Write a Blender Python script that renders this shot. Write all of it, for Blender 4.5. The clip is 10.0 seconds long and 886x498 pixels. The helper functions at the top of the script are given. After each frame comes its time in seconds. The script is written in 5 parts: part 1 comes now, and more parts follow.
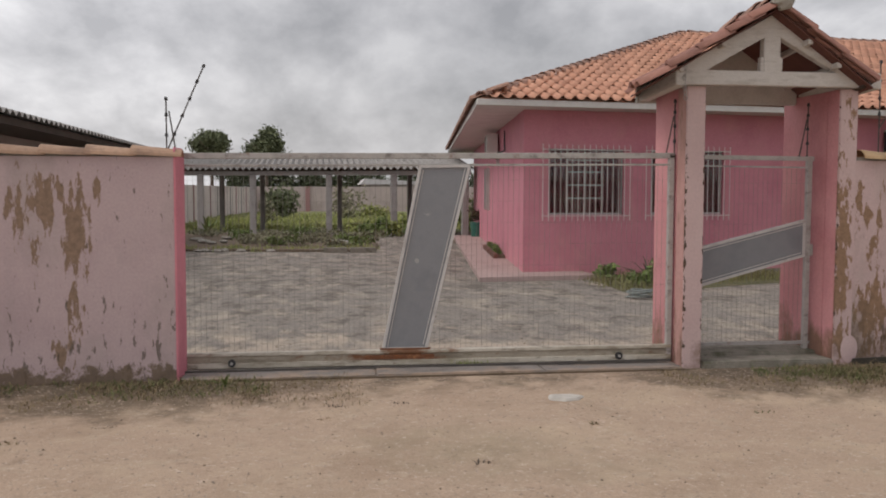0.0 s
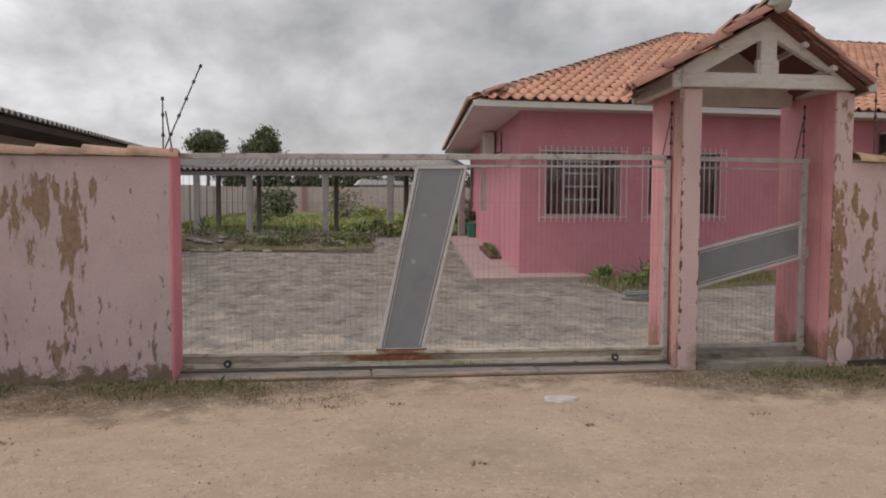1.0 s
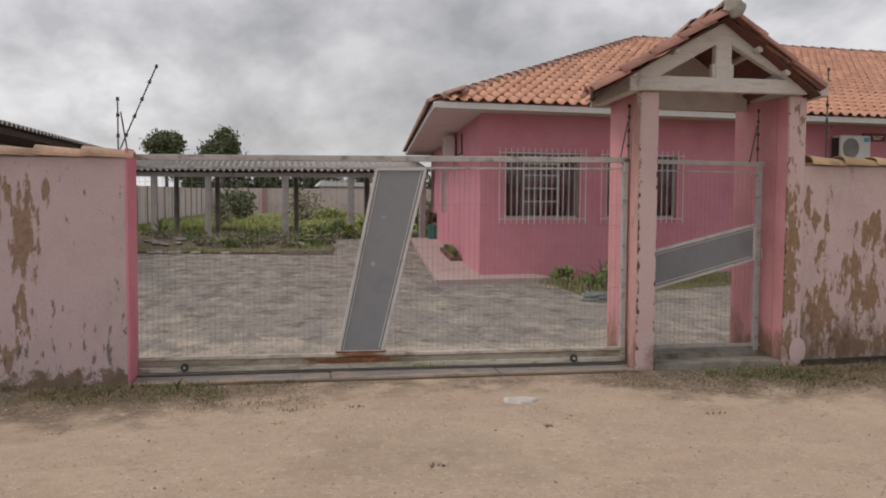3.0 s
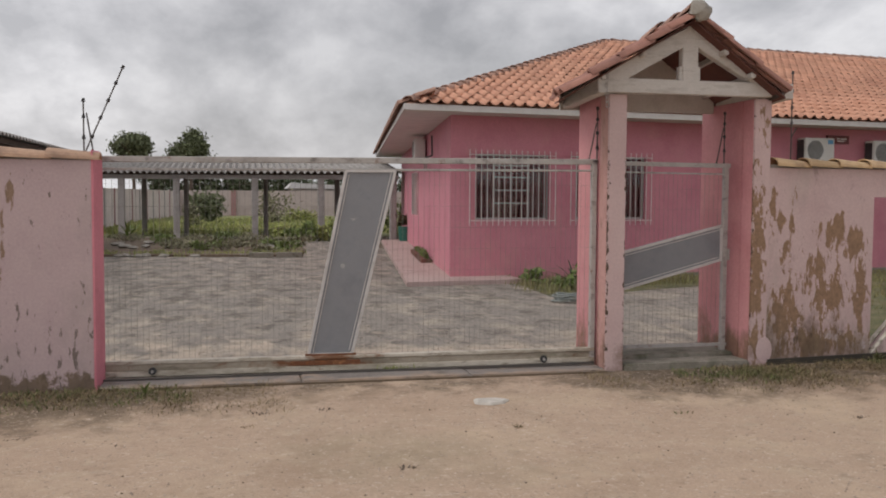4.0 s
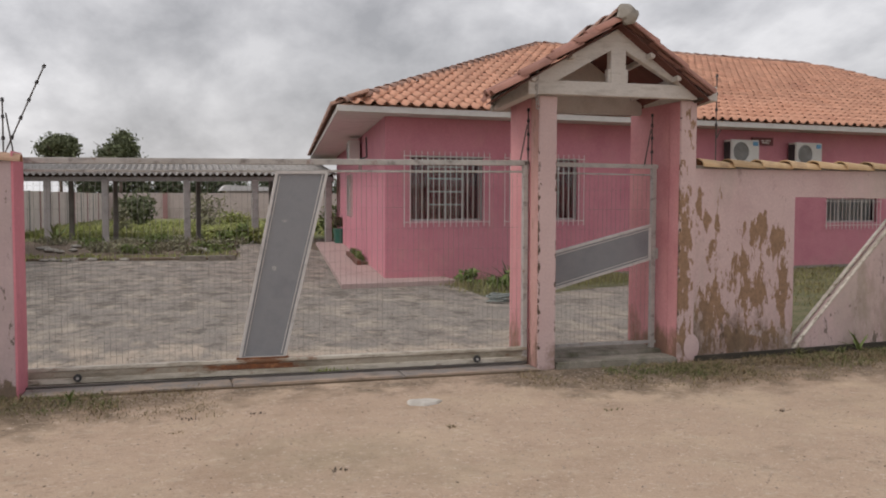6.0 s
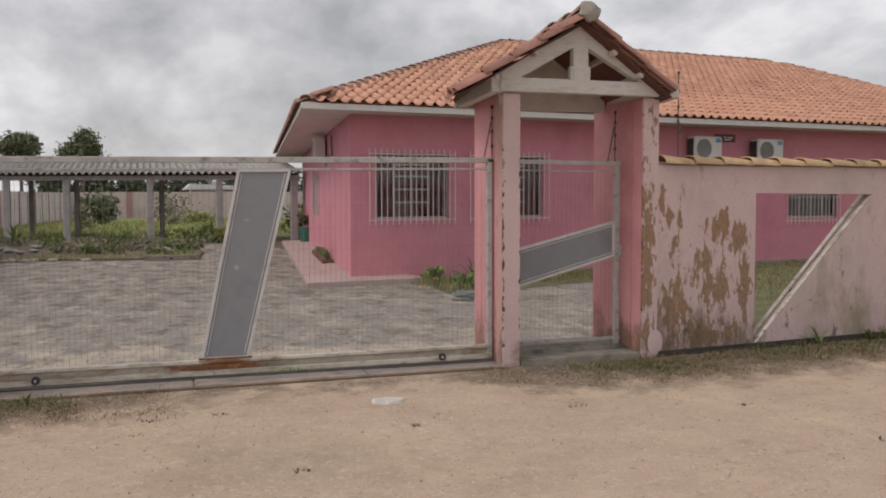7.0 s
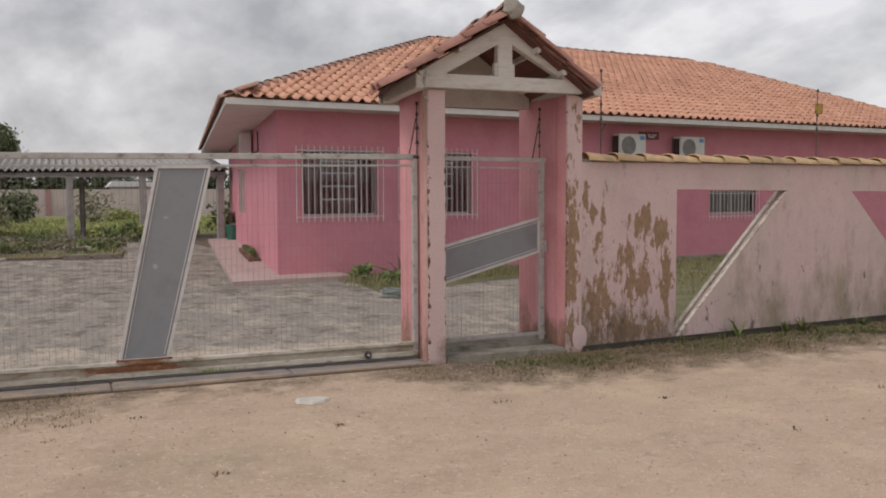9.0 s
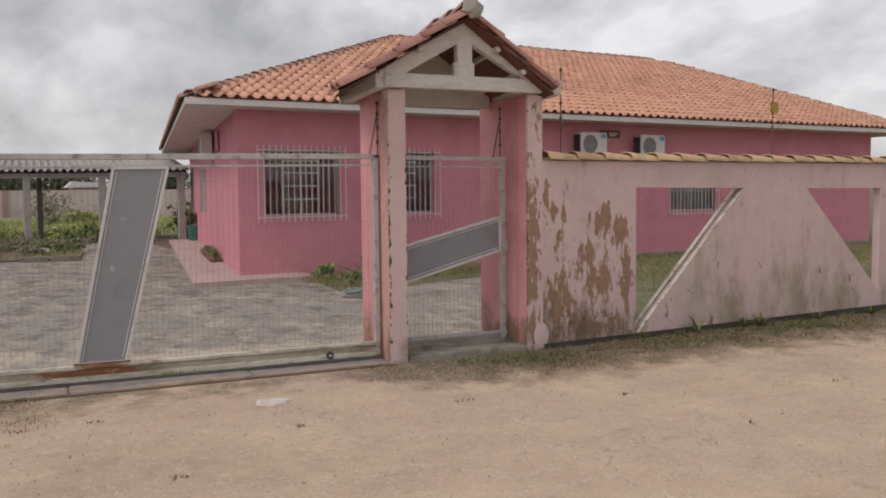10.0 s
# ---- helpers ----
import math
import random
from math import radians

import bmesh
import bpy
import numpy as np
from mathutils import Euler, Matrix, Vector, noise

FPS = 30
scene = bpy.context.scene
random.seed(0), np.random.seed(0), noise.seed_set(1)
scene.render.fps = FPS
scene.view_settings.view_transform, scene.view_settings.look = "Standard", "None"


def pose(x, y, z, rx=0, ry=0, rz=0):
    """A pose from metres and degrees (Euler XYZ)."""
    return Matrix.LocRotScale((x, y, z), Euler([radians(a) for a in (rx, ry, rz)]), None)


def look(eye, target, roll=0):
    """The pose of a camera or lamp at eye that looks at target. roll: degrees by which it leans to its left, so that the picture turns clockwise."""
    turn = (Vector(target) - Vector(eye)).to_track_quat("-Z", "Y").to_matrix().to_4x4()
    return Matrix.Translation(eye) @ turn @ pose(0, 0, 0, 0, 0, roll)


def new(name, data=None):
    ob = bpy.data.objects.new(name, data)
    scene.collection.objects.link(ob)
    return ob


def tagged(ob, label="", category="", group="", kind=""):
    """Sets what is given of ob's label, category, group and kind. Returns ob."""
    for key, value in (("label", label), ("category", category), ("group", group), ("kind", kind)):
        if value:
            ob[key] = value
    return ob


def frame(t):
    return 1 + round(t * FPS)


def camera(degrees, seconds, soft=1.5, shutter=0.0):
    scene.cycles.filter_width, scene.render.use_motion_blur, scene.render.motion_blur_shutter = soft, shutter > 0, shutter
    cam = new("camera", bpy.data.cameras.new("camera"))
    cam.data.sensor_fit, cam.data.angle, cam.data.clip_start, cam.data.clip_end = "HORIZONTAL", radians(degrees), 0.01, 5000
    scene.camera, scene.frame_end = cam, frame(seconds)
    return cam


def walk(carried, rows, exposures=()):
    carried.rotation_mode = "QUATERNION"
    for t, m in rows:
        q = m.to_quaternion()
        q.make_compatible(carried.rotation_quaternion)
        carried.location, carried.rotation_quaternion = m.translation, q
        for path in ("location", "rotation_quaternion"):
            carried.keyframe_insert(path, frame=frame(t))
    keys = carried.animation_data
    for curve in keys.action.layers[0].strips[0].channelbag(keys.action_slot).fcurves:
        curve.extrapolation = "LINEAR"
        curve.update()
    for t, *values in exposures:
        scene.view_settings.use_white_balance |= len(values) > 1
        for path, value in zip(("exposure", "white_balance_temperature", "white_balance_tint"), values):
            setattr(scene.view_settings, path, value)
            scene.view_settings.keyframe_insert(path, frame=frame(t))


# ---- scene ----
cam = camera(52.2, 10.0, soft=1.9)
PATH = (  # seconds, x, y, z, yaw, pitch, roll
    (0, -0.952, -8.368, 1.715, -8.02, -3.62, 0.14),
    (0.5, -0.953, -8.367, 1.718, -8.07, -3.60, 0.05),
    (1, -0.953, -8.368, 1.719, -8.25, -3.58, 0.33),
    (1.5, -0.951, -8.363, 1.720, -8.62, -3.55, 0.52),
    (2, -0.944, -8.361, 1.719, -9.15, -3.55, 0.72),
    (2.5, -0.939, -8.366, 1.722, -9.87, -3.51, 0.58),
    (4, -0.929, -8.376, 1.720, -12.55, -3.32, 0.34),
    (4.5, -0.923, -8.384, 1.714, -13.51, -3.23, 0.34),
    (5, -0.913, -8.392, 1.714, -14.45, -3.20, 0.15),
    (5.5, -0.905, -8.394, 1.714, -15.53, -3.18, 0.16),
    (7, -0.847, -8.373, 1.713, -18.58, -3.34, -0.16),
    (7.5, -0.831, -8.369, 1.715, -19.77, -3.44, -0.24),
    (8, -0.807, -8.355, 1.710, -20.82, -3.45, -0.13),
    (8.5, -0.797, -8.354, 1.713, -21.85, -3.49, -0.22),
    (9, -0.777, -8.351, 1.711, -22.94, -3.55, -0.26),
    (9.5, -0.759, -8.361, 1.713, -24.02, -3.62, -0.43),
    (10, -0.744, -8.372, 1.716, -25.15, -3.64, -0.59),
)
walk(cam, [(t, pose(x, y, z, 90 + pitch, 0, yaw) @ pose(0, 0, 0, 0, 0, roll)) for t, x, y, z, yaw, pitch, roll in PATH],
     [(0, -0.04, 6500, 13), (2.5, -0.03, 6500, 13), (5.5, 0.03, 6500, 13), (7.5, 0.09, 6500, 13), (10, 0.12, 6500, 13)])

# ---- world and sun ----
SUN_UP, SUN_TURN = 48.0, 256.0
world = bpy.data.worlds.new("overcast_sky")
scene.world = world
world.use_nodes = True


def wire(tree):
    """Short helpers to add and link nodes in a tree."""
    def add(kind, **values):
        n = tree.nodes.new(kind)
        for key, value in values.items():
            if key in n.inputs:
                n.inputs[key].default_value = value
        return n

    def link(a, b):
        tree.links.new(a, b)
    return add, link


def build_sky():
    tree = world.node_tree
    tree.nodes.clear()
    add, link = wire(tree)
    out = add("ShaderNodeOutputWorld")
    back = add("ShaderNodeBackground")
    sky = add("ShaderNodeTexSky")
    sky.sky_type, sky.sun_disc = "NISHITA", False
    sky.sun_elevation, sky.sun_rotation = radians(SUN_UP), radians(SUN_TURN)
    sky.dust_density = 4.0
    coord = add("ShaderNodeTexCoord")
    # clouds lie on a flat deck: divide the direction by its height
    split = add("ShaderNodeSeparateXYZ")
    link(coord.outputs["Generated"], split.inputs[0])
    lift = add("ShaderNodeMath")
    lift.operation = "ADD"
    lift.inputs[1].default_value = 0.48
    rise = add("ShaderNodeMath")
    rise.operation = "MAXIMUM"
    rise.inputs[1].default_value = 0.0
    link(split.outputs["Z"], rise.inputs[0])
    link(rise.outputs[0], lift.inputs[0])
    flat = add("ShaderNodeVectorMath")
    flat.operation = "DIVIDE"
    both = add("ShaderNodeCombineXYZ")
    for k in "XYZ":
        link(lift.outputs[0], both.inputs[k])
    link(coord.outputs["Generated"], flat.inputs[0])
    link(both.outputs[0], flat.inputs[1])
    move = add("ShaderNodeMapping")
    move.inputs["Location"].default_value = (5.45, 0.65, 0.0)
    move.inputs["Scale"].default_value = (1.0, 0.75, 0.6)
    link(flat.outputs[0], move.inputs[0])
    big = add("ShaderNodeTexNoise", Scale=4.6, Detail=9.0, Roughness=0.56, Distortion=0.12)
    link(move.outputs[0], big.inputs["Vector"])
    ramp = add("ShaderNodeValToRGB")
    e = ramp.color_ramp.elements
    e[0].position, e[0].color = 0.36, (0.45, 0.452, 0.46, 1)
    e[1].position, e[1].color = 0.63, (0.96, 0.96, 0.955, 1)
    mid = e.new(0.5)
    mid.color = (0.70, 0.70, 0.705, 1)
    link(big.outputs["Fac"], ramp.inputs[0])
    # brighter towards the horizon, as thin cloud is
    glow = add("ShaderNodeMapRange")
    glow.inputs["From Min"].default_value, glow.inputs["From Max"].default_value = 0.0, 0.35
    glow.inputs["To Min"].default_value, glow.inputs["To Max"].default_value = 0.30, 0.0
    link(rise.outputs[0], glow.inputs["Value"])
    pale = add("ShaderNodeMix")
    pale.data_type = "RGBA"
    pale.inputs["B"].default_value = (0.88, 0.88, 0.88, 1)
    link(glow.outputs[0], pale.inputs["Factor"])
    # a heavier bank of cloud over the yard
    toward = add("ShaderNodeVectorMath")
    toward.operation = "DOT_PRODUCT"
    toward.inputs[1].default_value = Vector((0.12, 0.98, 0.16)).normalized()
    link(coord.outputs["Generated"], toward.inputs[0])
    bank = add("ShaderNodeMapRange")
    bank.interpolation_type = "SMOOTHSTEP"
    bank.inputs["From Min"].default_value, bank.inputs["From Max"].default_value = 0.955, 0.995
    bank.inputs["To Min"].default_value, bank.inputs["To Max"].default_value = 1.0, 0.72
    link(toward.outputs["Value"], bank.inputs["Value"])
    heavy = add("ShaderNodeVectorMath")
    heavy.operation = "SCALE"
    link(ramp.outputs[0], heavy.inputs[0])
    # lighter towards the west, where the sun stands behind the cloud
    west = add("ShaderNodeMapRange")
    west.inputs["From Min"].default_value, west.inputs["From Max"].default_value = -0.4, 0.8
    west.inputs["To Min"].default_value, west.inputs["To Max"].default_value = 1.10, 0.80
    link(split.outputs["X"], west.inputs["Value"])
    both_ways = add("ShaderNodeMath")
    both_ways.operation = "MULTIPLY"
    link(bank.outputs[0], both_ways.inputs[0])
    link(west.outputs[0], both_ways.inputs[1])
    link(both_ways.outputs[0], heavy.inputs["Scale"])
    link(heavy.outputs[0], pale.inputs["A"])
    faint = add("ShaderNodeVectorMath")
    faint.operation = "SCALE"
    faint.inputs["Scale"].default_value = 0.018
    link(sky.outputs[0], faint.inputs[0])
    total = add("ShaderNodeVectorMath")
    total.operation = "ADD"
    link(pale.outputs["Result"], total.inputs[0])
    link(faint.outputs[0], total.inputs[1])
    link(total.outputs[0], back.inputs["Color"])
    back.inputs["Strength"].default_value = SKY
    link(back.outputs[0], out.inputs[0])


SKY = 0.88
build_sky()
sun = new("sun", bpy.data.lights.new("sun", "SUN"))
sun.data.energy, sun.data.angle, sun.data.color = 1.05, radians(22), (1.0, 0.96, 0.9)
# the sun stands to the west, behind thin cloud
sun.matrix_world = look((-20, -5, 23), (0, 0, 0))

# ---- materials ----


def material(name, colours, scale=2.0, fine=60.0, rough=0.85, bump=0.25, metal=0.0, stretch=(1, 1, 1), island=0.0, spread=0.18, relief=0.01, each=0.0, grainy=0.07):
    """A weathered surface: a ramp of colours over coarse noise, fine grain on top, and relief. island: change of lightness from piece to piece
    in one mesh; each: from object to object."""
    m = bpy.data.materials.new(name)
    m.use_nodes = True
    t = m.node_tree
    t.nodes.clear()
    add, link = wire(t)
    out = add("ShaderNodeOutputMaterial")
    skin = add("ShaderNodeBsdfPrincipled", Roughness=rough, Metallic=metal)
    geo = add("ShaderNodeNewGeometry")
    place = add("ShaderNodeMapping")
    place.inputs["Scale"].default_value = stretch
    link(geo.outputs["Position"], place.inputs[0])
    coarse = add("ShaderNodeTexNoise", Scale=scale, Detail=6.0, Roughness=0.62)
    grain = add("ShaderNodeTexNoise", Scale=fine, Detail=4.0, Roughness=0.6)
    link(place.outputs[0], coarse.inputs["Vector"])
    link(geo.outputs["Position"], grain.inputs["Vector"])
    ramp = add("ShaderNodeValToRGB")
    e = ramp.color_ramp.elements
    while len(e) < len(colours):
        e.new(0.5)
    for k, c in enumerate(colours):
        e[k].position = 0.5 + spread * (2 * k / max(1, len(colours) - 1) - 1)
        e[k].color = (*c, 1)
    link(coarse.outputs["Fac"], ramp.inputs[0])
    tone = add("ShaderNodeMapRange")
    tone.inputs["From Min"].default_value, tone.inputs["From Max"].default_value = 0.3, 0.7
    tone.inputs["To Min"].default_value, tone.inputs["To Max"].default_value = 1 - grainy, 1 + grainy
    link(grain.outputs["Fac"], tone.inputs["Value"])
    last = tone.outputs[0]
    for amount, source in ((island, geo.outputs["Random Per Island"]), (each, None)):
        if amount:
            if source is None:
                source = add("ShaderNodeObjectInfo").outputs["Random"]
            vary = add("ShaderNodeMapRange")
            vary.inputs["To Min"].default_value, vary.inputs["To Max"].default_value = 1 - amount, 1 + amount
            link(source, vary.inputs["Value"])
            mul = add("ShaderNodeMath")
            mul.operation = "MULTIPLY"
            link(last, mul.inputs[0])
            link(vary.outputs[0], mul.inputs[1])
            last = mul.outputs[0]
    scaled = add("ShaderNodeVectorMath")
    scaled.operation = "SCALE"
    link(ramp.outputs[0], scaled.inputs[0])
    link(last, scaled.inputs["Scale"])
    link(scaled.outputs[0], skin.inputs["Base Color"])
    if bump:
        rise = add("ShaderNodeBump", Strength=bump, Distance=relief)
        link(grain.outputs["Fac"], rise.inputs["Height"])
        link(rise.outputs[0], skin.inputs["Normal"])
    link(skin.outputs[0], out.inputs[0])
    m["skin"], m["tint"] = skin.name, scaled.name
    return m


def overlay(m, colour, low, high, scale, stretch=(1, 1, 1), detail=8.0, regions=(), strength=1.0, shift=(0, 0, 0), bump=0.0, dist=0.0, blobs=(), ragged=0.66, floor=False):
    """Lay patches of a second colour over a material: noise over a threshold. regions: (axis, from, to, gain) ramps in metres that are added to
    the noise, so that patches gather where the wear is. blobs: (x, z, half width, half height, gain), the single places where paint has come off; on a floor (x, y, ...)."""
    t = m.node_tree
    add, link = wire(t)
    skin = t.nodes[m["skin"]]
    under = skin.inputs["Base Color"].links[0].from_socket
    geo = add("ShaderNodeNewGeometry")
    place = add("ShaderNodeMapping")
    place.inputs["Scale"].default_value, place.inputs["Location"].default_value = stretch, shift
    link(geo.outputs["Position"], place.inputs[0])
    cloud = add("ShaderNodeTexNoise", Scale=scale, Detail=detail, Roughness=ragged, Distortion=dist)
    link(place.outputs[0], cloud.inputs["Vector"])
    value = cloud.outputs["Fac"]
    if regions:
        split = add("ShaderNodeSeparateXYZ")
        link(geo.outputs["Position"], split.inputs[0])
        for axis, a, b, gain in regions:
            r = add("ShaderNodeMapRange")
            r.inputs["From Min"].default_value, r.inputs["From Max"].default_value = a, b
            r.inputs["To Min"].default_value, r.inputs["To Max"].default_value = 0.0, gain
            link(split.outputs[axis], r.inputs["Value"])
            s = add("ShaderNodeMath")
            s.operation = "ADD"
            link(value, s.inputs[0])
            link(r.outputs[0], s.inputs[1])
            value = s.outputs[0]
    for bx, bz, rx, rz, gain in blobs:
        near = add("ShaderNodeMapping")
        near.vector_type = "TEXTURE"
        near.inputs["Location"].default_value, near.inputs["Scale"].default_value = ((bx, bz, 0), (rx, rz, 1e5)) if floor else ((bx, 0, bz), (rx, 1e5, rz))
        link(geo.outputs["Position"], near.inputs[0])
        far = add("ShaderNodeVectorMath")
        far.operation = "LENGTH"
        link(near.outputs[0], far.inputs[0])
        r = add("ShaderNodeMapRange")
        r.inputs["From Min"].default_value, r.inputs["From Max"].default_value = 1.75, 0.25
        r.inputs["To Min"].default_value, r.inputs["To Max"].default_value = 0.0, gain
        link(far.outputs["Value"], r.inputs["Value"])
        s = add("ShaderNodeMath")
        s.operation = "MAXIMUM"
        held = add("ShaderNodeMath")
        held.operation = "ADD"
        link(r.outputs[0], held.inputs[0])
        link(cloud.outputs["Fac"], held.inputs[1])
        link(value, s.inputs[0])
        link(held.outputs[0], s.inputs[1])
        value = s.outputs[0]
    cut = add("ShaderNodeMapRange")
    cut.inputs["From Min"].default_value, cut.inputs["From Max"].default_value = low, high
    cut.inputs["To Max"].default_value = strength
    link(value, cut.inputs["Value"])
    grain = add("ShaderNodeTexNoise", Scale=scale * 1.7, Detail=10.0, Roughness=0.7)
    link(geo.outputs["Position"], grain.inputs["Vector"])
    tone = add("ShaderNodeMapRange")
    tone.inputs["From Min"].default_value, tone.inputs["From Max"].default_value = 0.3, 0.7
    tone.inputs["To Min"].default_value, tone.inputs["To Max"].default_value = 0.70, 1.30
    link(grain.outputs["Fac"], tone.inputs["Value"])
    shade = add("ShaderNodeVectorMath")
    shade.operation = "SCALE"
    shade.inputs[0].default_value = colour
    link(tone.outputs[0], shade.inputs["Scale"])
    mix = add("ShaderNodeMix")
    mix.data_type = "RGBA"
    link(cut.outputs[0], mix.inputs["Factor"])
    link(under, mix.inputs["A"])
    link(shade.outputs[0], mix.inputs["B"])
    link(mix.outputs["Result"], skin.inputs["Base Color"])
    if bump:
        rise = add("ShaderNodeBump", Strength=bump, Distance=0.01)
        rise.invert = True
        link(cut.outputs[0], rise.inputs["Height"])
        if skin.inputs["Normal"].links:
            link(skin.inputs["Normal"].links[0].from_socket, rise.inputs["Normal"])
        link(rise.outputs[0], skin.inputs["Normal"])
    return m


# street wall: faded pink paint that peels down to tan render, with green-black damp at the foot
PALE = ((0.50, 0.36, 0.35), (0.56, 0.42, 0.405), (0.53, 0.385, 0.375))
MAUVE = ((0.43, 0.325, 0.33), (0.48, 0.37, 0.37), (0.455, 0.345, 0.35))
TAN = (0.275, 0.172, 0.108)
DAMP = (0.085, 0.07, 0.05)
street_paint = material("street_wall_paint", PALE, 1.3, 45, 0.9, 0.25)
left_paint = material("street_wall_paint_west", MAUVE, 1.3, 45, 0.9, 0.25)
overlay(left_paint, (0.36, 0.30, 0.28), 0.50, 0.66, 1.6, (1, 1, 0.5), strength=0.55)
overlay(left_paint, (0.245, 0.165, 0.115), 0.70, 0.735, 11.0, (1.4, 1, 0.4), shift=(0.35, 0, 0.2), detail=11, ragged=0.69, bump=0.35, blobs=(
    (-3.61, 1.59, 0.06, 0.15, 0.31), (-3.53, 1.52, 0.05, 0.42, 0.28), (-3.33, 1.62, 0.14, 0.32, 0.33), (-3.19, 1.73, 0.07, 0.18, 0.29), (-3.06, 1.36, 0.12, 0.50, 0.33),
    (-2.86, 1.73, 0.05, 0.16, 0.32), (-3.08, 0.58, 0.09, 0.40, 0.26), (-3.40, 1.18, 0.06, 0.30, 0.24), (-3.9, 1.5, 0.15, 0.4, 0.32), (-3.19, 0.27, 0.10, 0.13, 0.31)))
overlay(left_paint, DAMP, 0.625, 0.66, 10.0, (1.5, 1, 0.5), regions=(("Z", 0.95, 0.3, 0.055), ("X", -2.6, -2.3, 0.015)), strength=0.75, shift=(3, 0, 0))
overlay(left_paint, (0.14, 0.098, 0.062), 0.56, 0.64, 5.0, regions=(("Z", 0.22, 0.02, 0.20), ("Z", 0.14, 0.30, -0.25)), strength=0.9, ragged=0.75)
right_paint = material("street_wall_paint_east", PALE, 1.3, 45, 0.9, 0.25)
overlay(right_paint, (0.42, 0.36, 0.31), 0.48, 0.66, 1.3, (1, 1, 0.35), strength=0.6)
overlay(right_paint, TAN, 0.70, 0.716, 11.0, (1.4, 1, 0.45), shift=(1.0, 0, 0.55), detail=11, ragged=0.69, bump=0.35, blobs=(
    (4.43, 1.62, 0.05, 0.28, 0.31), (4.54, 1.50, 0.06, 0.14, 0.30), (4.67, 1.52, 0.05, 0.32, 0.26), (4.62, 1.22, 0.09, 0.14, 0.28), (4.60, 0.52, 0.22, 0.36, 0.31),
    (5.20, 1.37, 0.18, 0.18, 0.34), (5.46, 1.23, 0.14, 0.24, 0.33), (5.03, 0.97, 0.08, 0.22, 0.31), (5.11, 0.67, 0.19, 0.24, 0.32), (5.27, 0.75, 0.13, 0.34, 0.26),
    (5.54, 0.70, 0.10, 0.45, 0.32), (5.05, 0.18, 0.62, 0.20, 0.30), (4.9, 0.9, 0.5, 0.5, 0.17)))
overlay(right_paint, (0.20, 0.17, 0.10), 0.60, 0.78, 2.2, (1, 1, 0.35), regions=(("Z", 0.7, 0.1, 0.13),), strength=0.7, shift=(5, 0, 1))
overlay(right_paint, DAMP, 0.64, 0.68, 6.5, (1.3, 1, 0.6), regions=(("Z", 0.6, 0.1, 0.06), ("Z", 0.75, 0.95, -0.2)), strength=0.8, shift=(9, 0, 0))
overlay(right_paint, (0.22, 0.19, 0.11), 0.60, 0.86, 3.5, (1, 1, 0.4), strength=0.7, shift=(2, 0, 3), detail=11, blobs=((7.1, 0.35, 0.5, 0.5, 0.25), (8.35, 0.30, 0.6, 0.55, 0.28), (6.75, 0.75, 0.15, 0.4, 0.24), (9.4, 0.25, 0.4, 0.3, 0.26)))
overlay(right_paint, DAMP, 0.69, 0.74, 9.0, (1.2, 1, 0.6), strength=0.75, shift=(6, 0, 2), detail=11, blobs=((6.95, 0.9, 0.12, 0.22, 0.15), (7.25, 0.55, 0.10, 0.2, 0.17), (6.55, 0.5, 0.10, 0.2, 0.16)))
overlay(right_paint, (0.15, 0.10, 0.065), 0.58, 0.84, 6.0, (1.2, 1, 0.7), strength=0.85, shift=(3, 0, 7), detail=12, ragged=0.72, blobs=((4.5, 0.10, 0.25, 0.34, 0.34), (4.95, 0.14, 0.4, 0.30, 0.32), (5.4, 0.05, 0.35, 0.20, 0.30)))
overlay(right_paint, (0.46, 0.38, 0.37), 0.72, 0.80, 9.0, strength=0.8, shift=(1, 0, 4), detail=11, blobs=((5.18, 0.26, 0.14, 0.08, 0.27), (5.42, 0.42, 0.10, 0.16, 0.24), (5.62, 0.15, 0.06, 0.12, 0.24)))
pier_paint = material("gate_pier_paint", PALE, 1.3, 45, 0.9, 0.25)
overlay(pier_paint, TAN, 0.70, 0.716, 11.0, (1.4, 1, 0.5), shift=(2, 0, 0), detail=11, ragged=0.69, bump=0.35, blobs=((4.25, 1.10, 0.10, 0.90, 0.33), (4.31, 2.48, 0.07, 0.24, 0.22), (4.28, 0.2, 0.2, 0.3, 0.25)))
overlay(pier_paint, (0.09, 0.06, 0.04), 0.70, 0.72, 16.0, (1.2, 1, 0.7), shift=(7, 1, 0), bump=0.3, blobs=((2.60, 1.1, 0.024, 1.6, 0.22), (2.79, 1.2, 0.02, 1.6, 0.20), (4.19, 1.2, 0.024, 1.4, 0.17)))
overlay(pier_paint, (0.20, 0.13, 0.085), 0.60, 0.75, 3.0, regions=(("Z", 0.35, 0.02, 0.16), ("Z", 0.35, 0.6, -0.3)), strength=0.8)
pink = material("pink_wall_paint", ((0.56, 0.204, 0.256), (0.60, 0.238, 0.29), (0.53, 0.19, 0.242)), 0.9, 30, 0.75, 0.15)
overlay(pink, (0.56, 0.28, 0.28), 0.55, 0.75, 1.4, regions=(("Z", 0.45, 0.1, 0.14),), strength=0.6)
pier_pink = material("pier_side_paint", ((0.56, 0.235, 0.252), (0.61, 0.285, 0.295), (0.52, 0.212, 0.232)), 1.1, 30, 0.8, 0.15)
